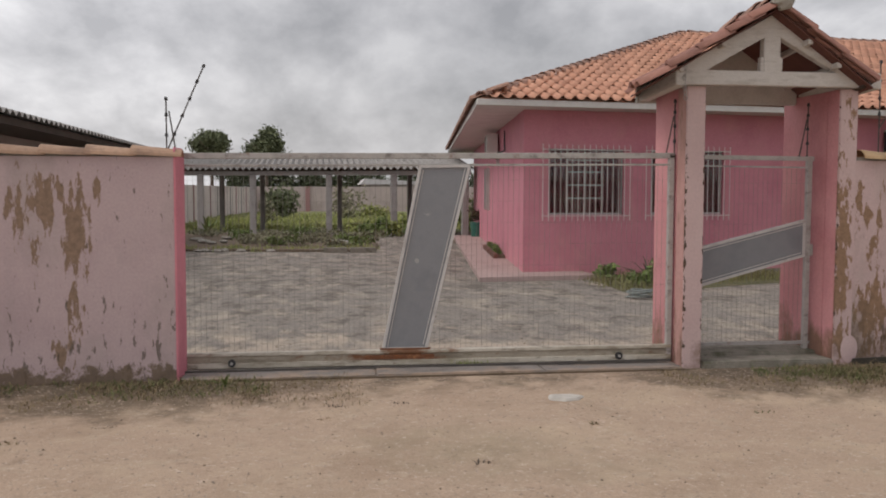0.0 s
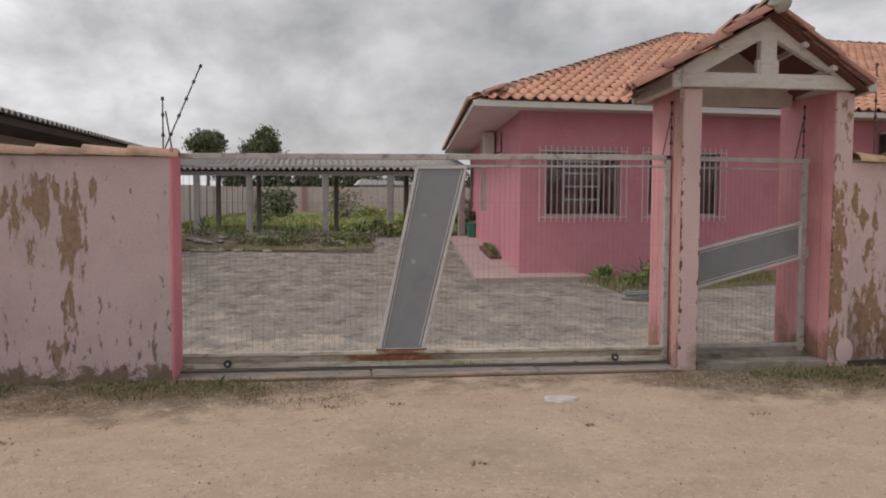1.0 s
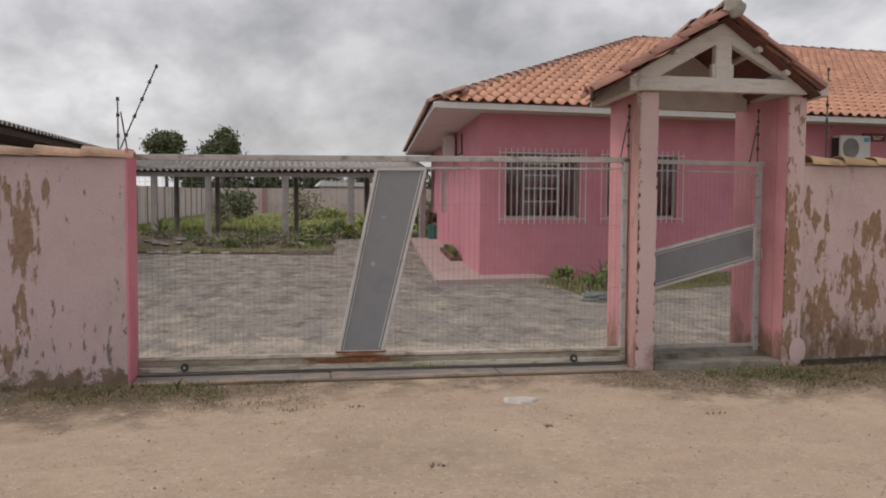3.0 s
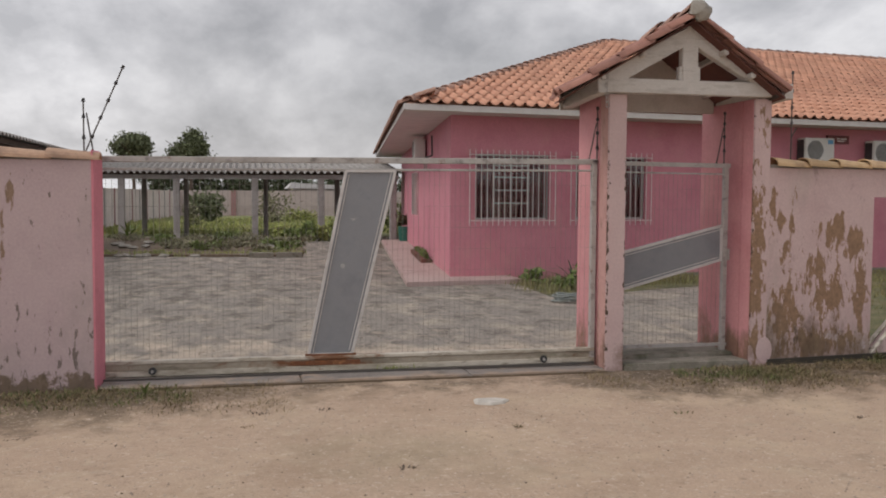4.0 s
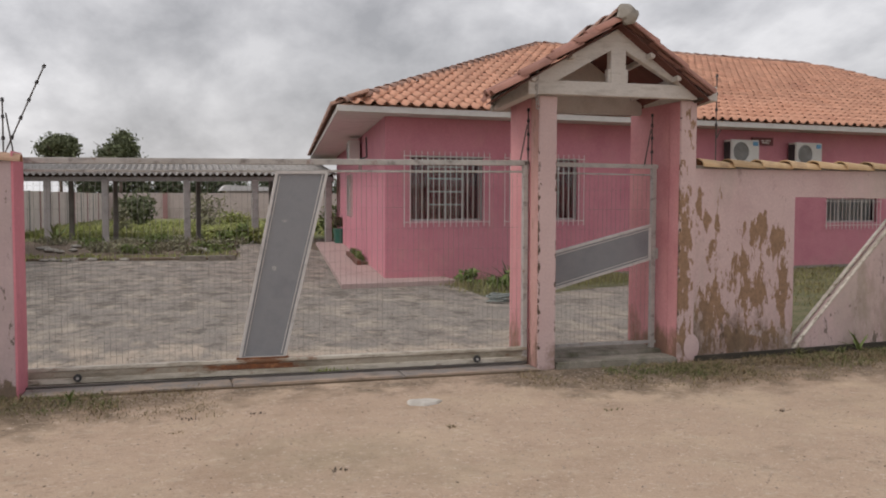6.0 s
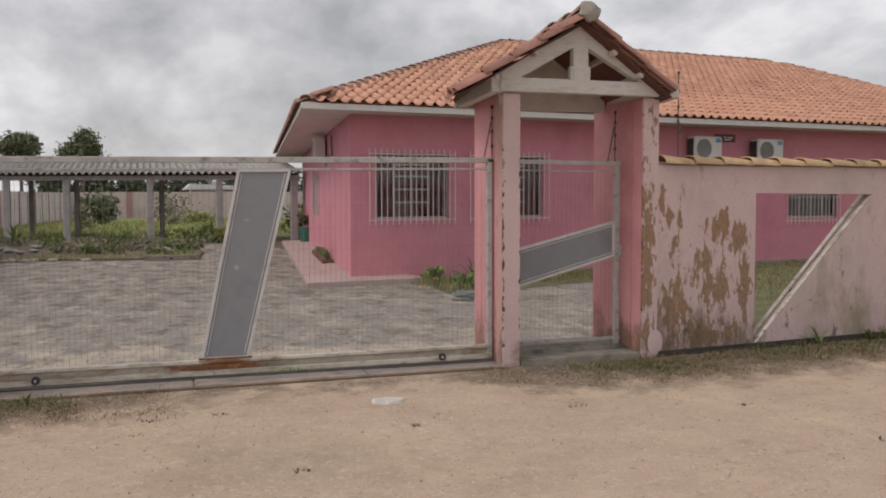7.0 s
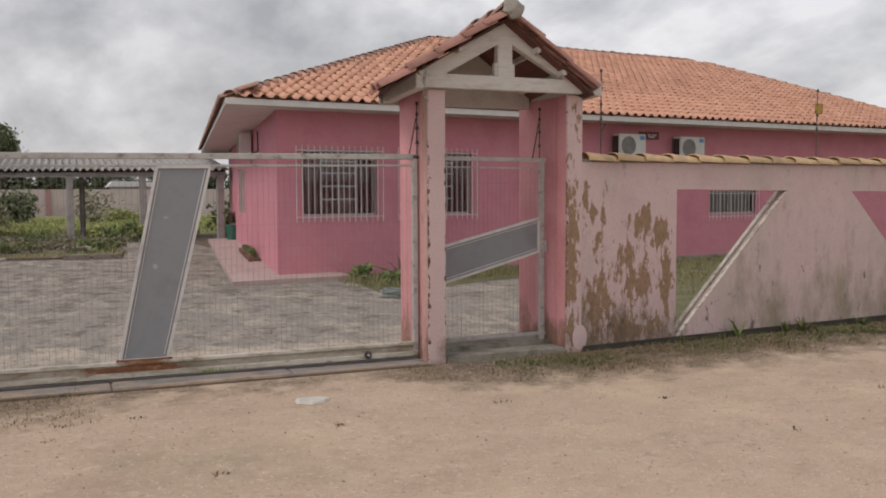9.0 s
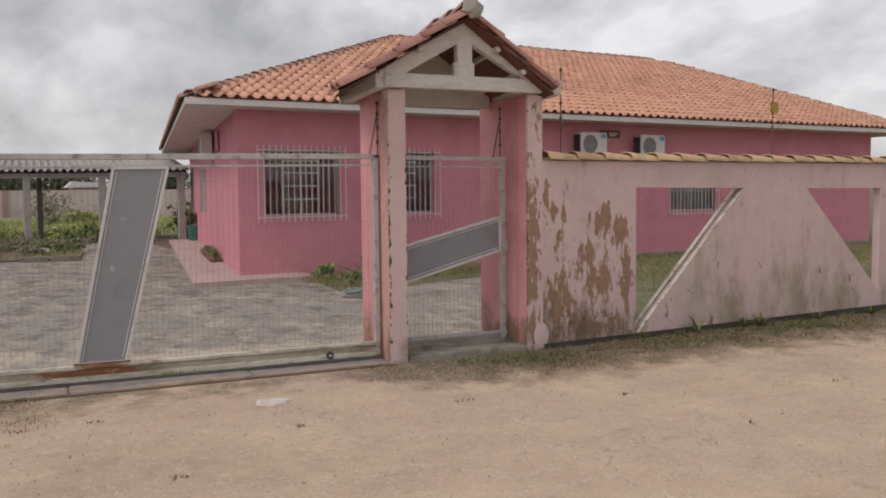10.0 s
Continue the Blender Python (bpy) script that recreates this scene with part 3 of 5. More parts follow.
make_ground()
flat_area("yard", [(-7.5, 0.50), (5.1, 0.6), (8.9, 6.6), (7.75, 7.75), (6.0, 7.0), (5.4, 6.5), (4.9, 5.6), (4.3, 5.7), (4.3, 7.0), (4.45, 8.75), (3.0, 30), (-7.5, 30)], 0.0, 0.01, yard_ground, "rough grey yard of compacted gravel with pale sandy patches")
flat_area("back_lawn", [(-9, 30.02), (12, 30.02), (25, 45), (25, 70), (-9, 70)], 0.004, 0.01, lawn, "green back lawn behind the carport")
flat_area("front_lawn", [(5.2, 0.6), (26, 2.4), (30, 12.4), (4.47, 9.4), (4.46, 8.75), (4.31, 7.0), (4.31, 5.71), (4.9, 5.61), (5.4, 6.51), (6.0, 7.01), (7.75, 7.76), (8.91, 6.6)], 0.004, 0.01, lawn_front, "grass between the street wall and the house")
bm = bmesh.new()
for a, b, s in ((-2.18, -0.4, 0.0), (-0.395, 1.2, 0.006), (1.205, 2.59, 0.002)):
    box(bm, a, b, -0.06 - s, 0.27, -0.05, 0.014 + s)
soften(bm, 0.012)
# strip in dark soil colour paints the shadow gap before the kerb
joint = bmesh.new()
box(joint, -2.18, 2.60, -0.075, -0.058, -0.05, 0.004)
tagged(part("kerb_joint", joint, soil), "dark soil-coloured strip painting the shadow gap before the kerb", "joint", kind="structure")
tagged(part("gate_kerb", bm, kerb_concrete), "pale cracked concrete strip before the sliding gate", "kerb", kind="structure")
bm = bmesh.new()
box(bm, -2.18, 2.59, 0.31, 0.53, -0.05, 0.02)
tagged(part("gate_threshold", bm, concrete), "stained concrete threshold under the gate", "threshold", kind="structure")
bm = bmesh.new()
box(bm, 2.80, 4.18, -0.03, 0.30, -0.05, 0.05)
box(bm, 2.80, 4.18, 0.30, 0.95, -0.05, 0.085)
soften(bm, 0.015)
tagged(part("entrance_slab", bm, mossy), "mossy concrete step in the small entrance", "step", kind="structure")

# ---- street walls ----


def coping(parent, x0, x1, front, thick, z, mat, step=0.385):
    """Half-round cap tiles along a wall's top, each lapping over the next, on a bed of mortar."""
    bm = bmesh.new()
    n, length = 9, step + 0.05
    rows = []
    for k in range(2):
        r = 0.125 if k == 0 else 0.092
        for s in (r, r - 0.014):
            rows.append([bm.verts.new((k * length, s * math.cos(math.pi * i / n) * 1.12, s * math.sin(math.pi * i / n) * 0.72)) for i in range(n + 1)])
    for a, b in ((0, 2), (3, 1), (1, 0), (2, 3)):
        for i in range(n):
            bm.faces.new((rows[a][i], rows[a][i + 1], rows[b][i + 1], rows[b][i]))
    me = shape("cap_tile", bm, mat)
    count = int((x1 - x0) / step)
    for k in range(count):
        x = x0 + k * step
        y = front(x) + thick / 2
        lean = math.degrees(math.atan2(front(x + 1) - front(x), 1))
        piece("cap_tile", me, parent, pose(x, y, z + 0.012 + random.uniform(-0.003, 0.003), random.uniform(-2, 2), 2.2, lean + random.uniform(-1.2, 1.2)))


bm = bmesh.new()
box(bm, -14, -2.21, 0, 0.17, -0.1, 2.02)
box(bm, -2.46, -2.245, 0.17, 0.38, -0.1, 2.05)
wall_west = tagged(part("wall_west", bm, left_paint), "faded pink street wall with peeling paint and tan patches", "wall", kind="structure")
bm = bmesh.new()
prism(bm, [(-2.209, -0.1), (-2.17, -0.1), (-2.17, 2.06), (-2.185, 2.11), (-2.209, 2.10)], 0.002, 0.40)
for q in bm.verts:
    if q.co.y < 0.1 and q.co.x > -2.20:
        q.co.x -= 0.022
part("wall_end", bm, end_pink, wall_west, "bright pink painted end of the wall")
bm = bmesh.new()
box(bm, -14, -2.2, 0.02, 0.15, 2.02, 2.06)
part("mortar_bed", bm, mortar, wall_west)
coping(wall_west, -2.19 - 0.385 * 26, -2.17, lambda x: 0.0, 0.17, 2.03, coping_red)



def east_wall():
    """The wall east of the entrance with its two three-cornered openings, cast as one thick slab."""
    back = lambda x: east(x) + 0.12
    top = 2.035
    outlines = [
        [(4.379, -0.1), (5.69, -0.1), (5.69, top), (4.379, top)],
        [(5.69, 1.74), (7.43, 1.72), (8.57, 1.71), (10.08, 1.70), (10.08, top), (5.69, top)],
        [(5.69, -0.1), (10.08, -0.1), (10.08, 0.27), (8.57, 1.71), (7.43, 1.72), (5.69, 0.02)],
        [(10.08, -0.1), (16, -0.1), (16, top), (10.08, top)],
    ]
    bm = bmesh.new()
    for o in outlines:
        prism(bm, o, east, back)
    w = tagged(part("wall_east", bm, right_paint), "faded pink street wall with three-cornered openings, peeling by the entrance", "wall", kind="structure")
    # raised rims along the sloping edges
    for a, b, side in (((5.69, 0.02), (7.43, 1.72), 1), ((10.08, 0.27), (8.57, 1.71), -1)):
        d = Vector((b[0] - a[0], 0, b[1] - a[1])).normalized()
        n = Vector((-d.z, 0, d.x)) * side
        for off, deep, wide in (((0.004, 0.02, 0.015), (0.036, 0.11, 0.011)) if side > 0 else ((0.004, 0.10, 0.010),)):
            bm = bmesh.new()
            p = Vector((a[0], east(a[0]), a[1])) + n * off
            q = Vector((b[0], east(b[0]), b[1])) + n * off
            beam(bm, p + Vector((0, deep, 0)), q + Vector((0, deep, 0)), 0.05, wide)
            part("rim", bm, cream_steel if side > 0 else street_paint, w, "pale rim along the sloping edge")
    bm = bmesh.new()
    prism(bm, [(10.065, 0.25), (10.11, 0.25), (10.11, 1.71), (10.065, 1.69)], lambda x: east(x) - 0.008, lambda x: east(x) + 0.1)
    part("jamb", bm, street_paint, w, "pale upright edge of the opening")
    bm = bmesh.new()
    prism(bm, [(4.39, top), (16, top), (16, top + 0.035), (4.39, top + 0.035)], lambda x: east(x) + 0.02, lambda x: east(x) + 0.10)
    part("mortar_bed", bm, mortar, w)
    bm = bmesh.new()
    bmesh.ops.create_icosphere(bm, subdivisions=3, radius=0.14, matrix=Matrix.Translation((4.355, -0.004, 0.145)) @ Matrix.Diagonal((0.66, 0.06, 1.0, 1)))
    part("filler_patch", bm, street_paint, w, "smooth pale patch of new filler")
    bm = bmesh.new()
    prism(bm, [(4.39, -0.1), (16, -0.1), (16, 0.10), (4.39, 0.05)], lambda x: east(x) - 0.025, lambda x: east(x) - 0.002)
    part("foot", bm, foot_dark, w, "dark strip along the foot of the wall")
    coping(w, 4.42, 16, east, 0.12, top + 0.01, coping_clay)


east_wall()

# ---- entrance portal ----


def pier(x0, x1, deep, outer, label):
    p = thing("gate_pier", ((x0 + x1) / 2, 0.5, 0), label, "gate pier", "piers of the entrance portal")
    bm = bmesh.new()
    box(bm, x0, x1, 0.0, 0.028, -0.1, 2.735)
    soften(bm, 0.006)
    part("street_face", bm, pier_paint, p, "faded chipped pink street face")
    bm = bmesh.new()
    box(bm, x0 + 0.002, x1 - 0.002, 0.028, 0.23, -0.1, 2.735)
    soften(bm, 0.006)
    part("outer_side", bm, outer, p)
    bm = bmesh.new()
    box(bm, x0 + 0.003, x1 - 0.003, 0.23, deep, -0.1, 2.735)
    soften(bm, 0.008)
    part("side_wall", bm, pier_pink, p, "bright pink sides, dirty at the foot")


pier(2.60, 2.79, 0.82, pier_dirty, "deep pink gate pier with chipped pale front")
pier(4.19, 4.38, 1.10, pier_pink, "deep pink gate pier with tan peeling front")


def roman_tile(name, mat, width=0.235, length=0.41, lift=0.028, thick=0.014):
    """One clay tile: a flat trough and a round roll, lapping at its foot. It lies along +y, up the slope."""
    bm = bmesh.new()
    prof = [(-0.5, 0.16), (-0.40, 0.04), (-0.12, 0.0), (0.02, 0.05), (0.12, 0.24), (0.26, 0.31), (0.40, 0.24), (0.52, 0.06)]
    rows = []
    for y, up, squeeze in ((0.0, lift, 1.0), (length, 0.0, 0.93)):
        for drop in (0.0, thick):
            rows.append([bm.verts.new((x * width * squeeze, y, z * width * squeeze * 0.95 + up - drop)) for x, z in prof])
    n = len(prof) - 1
    for i in range(n):
        bm.faces.new((rows[0][i], rows[0][i + 1], rows[2][i + 1], rows[2][i]))
        bm.faces.new((rows[1][i], rows[1][i + 1], rows[0][i + 1], rows[0][i]))
    for a, b in ((0, 2), (2, 0)):
        i = 0 if a == 0 else n
        bm.faces.new((rows[0][i], rows[2][i], rows[3][i], rows[1][i]))
    me = shape(name, bm, mat)
    for p in me.polygons:
        p.use_smooth = True
    return me


def slope_frame(a, b, up_point):
    """Origin and axes of a roof face with its eave from a to b: along, up the slope, out."""
    a, b, up_point = Vector(a), Vector(b), Vector(up_point)
    e = (b - a).normalized()
    w = up_point - a
    w = (w - e * w.dot(e)).normalized()
    return a, e, w, e.cross(w)


def frame_matrix(o, e, w, n):
    return Matrix(((e.x, w.x, n.x, o.x), (e.y, w.y, n.y, o.y), (e.z, w.z, n.z, o.z), (0, 0, 0, 1)))


def ridge_caps(parent, a, b, mat, radius=0.12, step=0.36, squash=0.75):
    """Half-round caps laid end over end from a up to b."""
    a, b = Vector(a), Vector(b)
    d = (b - a).normalized()
    side = Vector((d.y, -d.x, 0)).normalized()
    up = side.cross(d)
    bm = bmesh.new()
    n = 8
    rows = []
    for y, r in ((0, radius), (step + 0.05, radius * 0.8)):
        for s in (r, r - 0.015):
            rows.append([bm.verts.new((s * math.cos(math.pi * i / n), y, s * math.sin(math.pi * i / n) * squash + (0.02 if y == 0 else 0))) for i in range(n + 1)])
    for p, q in ((0, 2), (1, 0), (3, 1)):
        for i in range(n):
            bm.faces.new((rows[p][i], rows[p][i + 1], rows[q][i + 1], rows[q][i]))
    me = shape("ridge_tile", bm, mat)
    for k in range(int((b - a).length / step)):
        o = a + d * (k * step)
        piece("ridge_tile", me, parent, frame_matrix(o, side, d, up) @ pose(random.uniform(-.008, .008), 0, random.uniform(-.006, .006), 0, 0, random.uniform(-2, 2)))


PX, PTOP = 3.39, 3.485      # ridge of the portal roof
PL, PR = (1.99, 2.66), (4.40, 2.77)   # its two eaves (x, z)
Y0, Y1 = -0.23, 0.90


def sag(y):
    """The old roof has sunk towards the yard."""
    return 0.10 * (y - Y0)


def eave_x(e, y):
    """The west eave runs askew: it overhangs most at the street."""
    return e[0] + (0.36 * (y - Y0) / (Y1 - Y0) if e is PL else 0.0)


def slope_z(e, x):
    """Height of a roof slope over x, before the sag."""
    return PTOP + (e[1] - PTOP) * (x - PX) / (e[0] - PX)


def portal():
    p = thing("portal_roof", (PX, 0.5, 2.74), "small gabled entrance roof of old clay tiles on grey timber", "roof")
    def timber(name, bm, mat=wood, label=""):
        soften(bm, 0.007)
        return part(name, bm, mat, p, label)
    bm = bmesh.new()
    box(bm, 2.40, 4.186, 0.825, 0.90, 2.655, 2.90)
    timber("back_lintel", bm, plaster_grey, "grey plastered lintel across the back")
    bm = bmesh.new()
    prism(bm, [(2.42, 2.902), (4.36, 2.902), (PX, PTOP - 0.17)], 0.83, 0.89)
    part("back_gable", bm, plaster_grey, p, "grey plastered gable under the back of the roof")
    y = -0.03
    bm = bmesh.new()
    beam(bm, (2.50, y, 2.815), (4.46, y, 2.815), 0.09, 0.14)
    timber("tie_beam", bm)
    for sx, foot in ((-1, (2.44, 2.80)), (1, (4.42, 2.80))):
        bm = bmesh.new()
        beam(bm, (foot[0], y + 0.004 * sx, foot[1] - 0.005), (3.42 - 0.03 * sx, y + 0.004 * sx, 3.355), 0.10, 0.155)
        timber("rafter", bm)
    bm = bmesh.new()
    box(bm, 3.335, 3.505, y - 0.045, y + 0.045, 2.87, 3.27)
    timber("king_post", bm)
    bm = bmesh.new()
    box(bm, 3.305, 3.535, y - 0.035, y + 0.03, 2.886, 3.02)
    timber("king_post_foot", bm)
    # wall plates and purlins that run from front to back, their ends showing
    for x, z, w in ((2.47, 2.80, 0.11), (4.46, 2.80, 0.11)):
        bm = bmesh.new()
        beam(bm, (x, -0.16, z), (x, 0.82, z - 0.06), w, 0.15)
        timber("wall_plate", bm)
    for x in (2.695, 4.285):
        bm = bmesh.new()
        box(bm, x - 0.085, x + 0.085, 0.03, 0.82, 2.736, 2.875)
        timber("pier_plate", bm, plaster_grey)
    for f in (0.36, 0.66):
        for e in (PL, PR):
            x, z = PX + (e[0] - PX) * f, PTOP + (e[1] - PTOP) * f - 0.066
            bm = bmesh.new()
            beam(bm, (x, Y0 + 0.05, z), (x, Y1 - 0.05, z - sag(Y1)), 0.05, 0.055)
            timber("purlin", bm)
    for e in (PL, PR):
        x, back = PX + (e[0] - PX) * 0.95, PX + (eave_x(e, Y1) - PX) * 0.95
        bm = bmesh.new()
        beam(bm, (x, Y0 + 0.08, slope_z(e, x) - 0.05), (back, Y1 - 0.05, slope_z(e, back) - 0.05 - sag(Y1)), 0.04, 0.04)
        timber("eave_batten", bm, dark_wood)
    bm = bmesh.new()
    beam(bm, (PX, 0.06, PTOP - 0.11), (PX, Y1 - 0.05, PTOP - 0.11 - sag(Y1)), 0.08, 0.10)
    timber("ridge_beam", bm)
    # boarding under the tiles
    for e in (PL, PR):
        d = Vector((e[0] - PX, 0, e[1] - PTOP))
        bm = bmesh.new()
        prism(bm, [(PX, PTOP - 0.03), (e[0], e[1] - 0.03), (e[0], e[1] - 0.045), (PX, PTOP - 0.045)], Y0 + 0.03, Y1 - 0.02)
        for q in bm.verts:
            if abs(q.co.x - e[0]) < 0.01:
                q.co.x = eave_x(e, q.co.y)
                q.co.z += slope_z(e, q.co.x) - e[1]
            q.co.z -= sag(q.co.y)
        part("roof_board", bm, maroon, p, "dark maroon boards under the tiles")
    tile = roman_tile("roof_tile", old_clay, 0.215, 0.40, 0.03)
    for e, flip in ((PL, 1), (PR, -1)):
        a, b = (e[0], Y0, e[1]), (e[0], Y1, e[1] - sag(Y1))
        if flip > 0:
            a, b = b, a
        o, ex, w, n = slope_frame(a, b, (PX, a[1], PTOP - sag(a[1])))
        run = (Vector((PX, 0, PTOP)) - Vector((e[0], 0, e[1]))).length
        rows = int(run / 0.34) + 1
        cols = int((Y1 - Y0) / 0.215)
        for r in range(rows):
            for c in range(cols + 1):
                at = o + ex * (0.09 + c * 0.215)
                skip = abs(eave_x(e, at.y) - e[0]) * run / abs(e[0] - PX)
                m = frame_matrix(at + w * min(skip + r * 0.34, run - 0.33) + n * (-0.015 + random.uniform(0, 0.006)), ex, w, n) @ pose(0, 0, 0, 0, 0, random.uniform(-1.5, 1.5))
                piece("roof_tile", tile, p, m)
        # round verge tiles along the front edge
                ridge_caps(p, Vector((e[0], Y0 + 0.02, e[1] + 0.005)), Vector((PX, Y0 + 0.02, PTOP + 0.005)), old_clay, 0.062, 0.40, 1.0)
    ridge_caps(p, (PX, Y0 - 0.04, PTOP + 0.035), (PX, Y1, PTOP + 0.035 - sag(Y1)), cap, 0.115, 0.36)
    bm = bmesh.new()
    bmesh.ops.create_icosphere(bm, subdivisions=3, radius=0.115, matrix=Matrix.Translation((PX + 0.01, Y0 - 0.04, PTOP + 0.04)) @ Matrix.Diagonal((1.0, 0.7, 0.85, 1)))
    for v in bm.verts:
        v.co += Vector((noise.noise(v.co * 14), 0, noise.noise(v.co * 14 + Vector((5, 0, 0))))) * 0.045
    part("mortar_end", bm, mortar, p, "lump of grey mortar on the ridge end")


portal()

# ---- sliding gate and entrance gate ----
GY = 0.42
wire_steel = material("dull_wire", ((0.19, 0.172, 0.155), (0.27, 0.246, 0.22)), 6, 90, 0.7, 0.0)


def bars(parent, x0, x1, z0, z1, step, name="wire", r=0.0014):
    """Upright wires of the gate, one by one."""
    bm = bmesh.new()
    tube(bm, (0, 0, z0), (0, 0, z1), r, 5)
    me = shape(name, bm, wire_steel)
    n = int((x1 - x0) / step)
    for k in range(1, n):
        piece(name, me, parent, pose(x0 + k * step, GY + 0.012, 0, 0, random.uniform(-0.1, 0.1), 0))


def panel(parent, corners):
    """A sloping sheet panel with its frame: corners low left, low right, high right, high left as (x, z)."""
    bm = bmesh.new()
    prism(bm, corners, GY - 0.012, GY + 0.004)
    sh = part("sheet_panel", bm, sheet, parent, "flat dark grey sheet with scratches")
    n = len(corners)
    for i in range(n):
        a, b = corners[i], corners[(i + 1) % n]
        bm = bmesh.new()
        beam(bm, (a[0], GY - 0.006, a[1]), (b[0], GY - 0.006, b[1]), 0.045, 0.026)
        part("panel_edge", bm, edge_paint, sh)
    # a second thin line inside the two long sides
    cx, cz = sum(c[0] for c in corners) / 4, sum(c[1] for c in corners) / 4
    for i in ((1, 3) if abs(corners[2][1] - corners[1][1]) > 1 else (0, 2)):
        a, b = corners[i], corners[(i + 1) % 4]
        d = Vector((b[0] - a[0], 0, b[1] - a[1])).normalized()
        nrm = Vector((-d.z, 0, d.x))
        if nrm.dot(Vector((cx - a[0], 0, cz - a[1]))) < 0:
            nrm = -nrm
        bm = bmesh.new()
        beam(bm, Vector((a[0], GY - 0.014, a[1])) + nrm * 0.034 + d * 0.03, Vector((b[0], GY - 0.014, b[1])) + nrm * 0.034 - d * 0.03, 0.008, 0.009)
        part("bead", bm, edge_paint, sh)


def sliding_gate():
    g = thing("sliding_gate", (0.2, GY, 0.02), "grey steel sliding gate with wire mesh and a sloping sheet panel", "gate")
    for name, a, b, w, h in (("top_rail", (-2.30, 2.045), (2.585, 2.079), 0.06, 0.055), ("second_rail", (-2.30, 1.955), (2.575, 1.99), 0.03, 0.022),
                             ("bottom_rail", (-2.30, 0.157), (2.585, 0.172), 0.066, 0.034), ("bottom_beam", (-2.30, 0.108), (2.585, 0.123), 0.040, 0.064),
                             ("bottom_lip", (-2.30, 0.050), (2.585, 0.066), 0.064, 0.052)):
        bm = bmesh.new()
        beam(bm, (a[0], GY, a[1]), (b[0], GY, b[1]), w, h)
        soften(bm, 0.004, 1)
        part(name, bm, {"bottom_rail": cream_steel, "bottom_beam": sill_steel, "bottom_lip": cream_steel}.get(name, steel), g)
    for x in (-2.27, 2.56):
        bm = bmesh.new()
        box(bm, x - 0.026, x + 0.026, GY - 0.03, GY + 0.03, 0.04, 2.05 if x < 0 else 2.10)
        soften(bm, 0.004, 1)
        part("end_post", bm, steel, g)
    bars(g, -2.25, 2.555, 0.16, 2.0, 0.052)
    for k in range(8):
        bm = bmesh.new()
        z = 0.36 + k * 0.21
        tube(bm, (-2.27, GY + 0.016, z - 0.01), (2.56, GY + 0.016, z + 0.01), 0.0008, 5)
        part("cross_wire", bm, wire_steel, g)
    panel(g, [(-0.305, 0.19), (0.108, 0.19), (0.53, 1.965), (0.055, 1.96)])
    bm = bmesh.new()
    box(bm, -0.48, 0.19, GY - 0.031, GY - 0.020, 0.088, 0.132)
    box(bm, -0.34, 0.15, GY - 0.032, GY - 0.006, 0.180, 0.198)
    part("rust_plate", bm, rust, g, "rusted plate at the foot of the panel")
    for x in (-1.75, 2.04):
        bm = bmesh.new()
        bmesh.ops.create_cone(bm, cap_ends=True, segments=20, radius1=0.036, radius2=0.036, depth=0.03, matrix=Matrix.Translation((x, GY - 0.046, 0.082 + 0.003 * x)) @ Matrix.Rotation(radians(90), 4, "X"))
        soften(bm, 0.005)
        wh = part("wheel", bm, dark_metal, g, "small dark steel wheel")
        bm = bmesh.new()
        bmesh.ops.create_cone(bm, cap_ends=True, segments=12, radius1=0.014, radius2=0.014, depth=0.02, matrix=Matrix.Translation((x, GY - 0.064, 0.082 + 0.003 * x)) @ Matrix.Rotation(radians(90), 4, "X"))
        part("hub", bm, steel, wh)
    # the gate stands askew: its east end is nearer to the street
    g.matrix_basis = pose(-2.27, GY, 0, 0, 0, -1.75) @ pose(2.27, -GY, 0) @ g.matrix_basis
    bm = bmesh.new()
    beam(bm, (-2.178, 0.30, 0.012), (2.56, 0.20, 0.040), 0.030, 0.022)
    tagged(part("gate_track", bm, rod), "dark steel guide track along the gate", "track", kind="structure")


def entrance_gate():
    g = thing("entrance_gate", (3.5, GY, 0.085), "narrow grey steel entrance gate with a sloping sheet panel", "gate")
    for name, a, b, w, h in (("top_rail", (2.80, 2.075), (4.16, 2.065), 0.045, 0.045), ("second_rail", (2.82, 1.985), (4.10, 1.975), 0.02, 0.016), ("bottom_rail", (2.80, 0.155), (4.16, 0.15), 0.04, 0.03)):
        bm = bmesh.new()
        beam(bm, (a[0], GY, a[1]), (b[0], GY, b[1]), w, h)
        part(name, bm, steel, g)
    for x, w in ((2.825, 0.03), (4.115, 0.055)):
        bm = bmesh.new()
        box(bm, x - w / 2, x + w / 2, GY - 0.025, GY + 0.025, 0.087, 2.09)
        soften(bm, 0.004, 1)
        part("post", bm, steel, g)
    bars(g, 2.84, 4.09, 0.16, 1.98, 0.052)
    for k in range(8):
        bm = bmesh.new()
        z = 0.34 + k * 0.21
        tube(bm, (2.83, GY + 0.016, z), (4.1, GY + 0.016, z), 0.0008, 5)
        part("cross_wire", bm, wire_steel, g)
    panel(g, [(2.84, 0.735), (4.08, 1.065), (4.08, 1.425), (2.84, 1.12)])
    bm = bmesh.new()
    box(bm, 4.135, 4.16, GY - 0.045, GY - 0.02, 1.06, 1.18)
    soften(bm, 0.004)
    part("lock", bm, steel, g, "small worn lock case on the post")


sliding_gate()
entrance_gate()


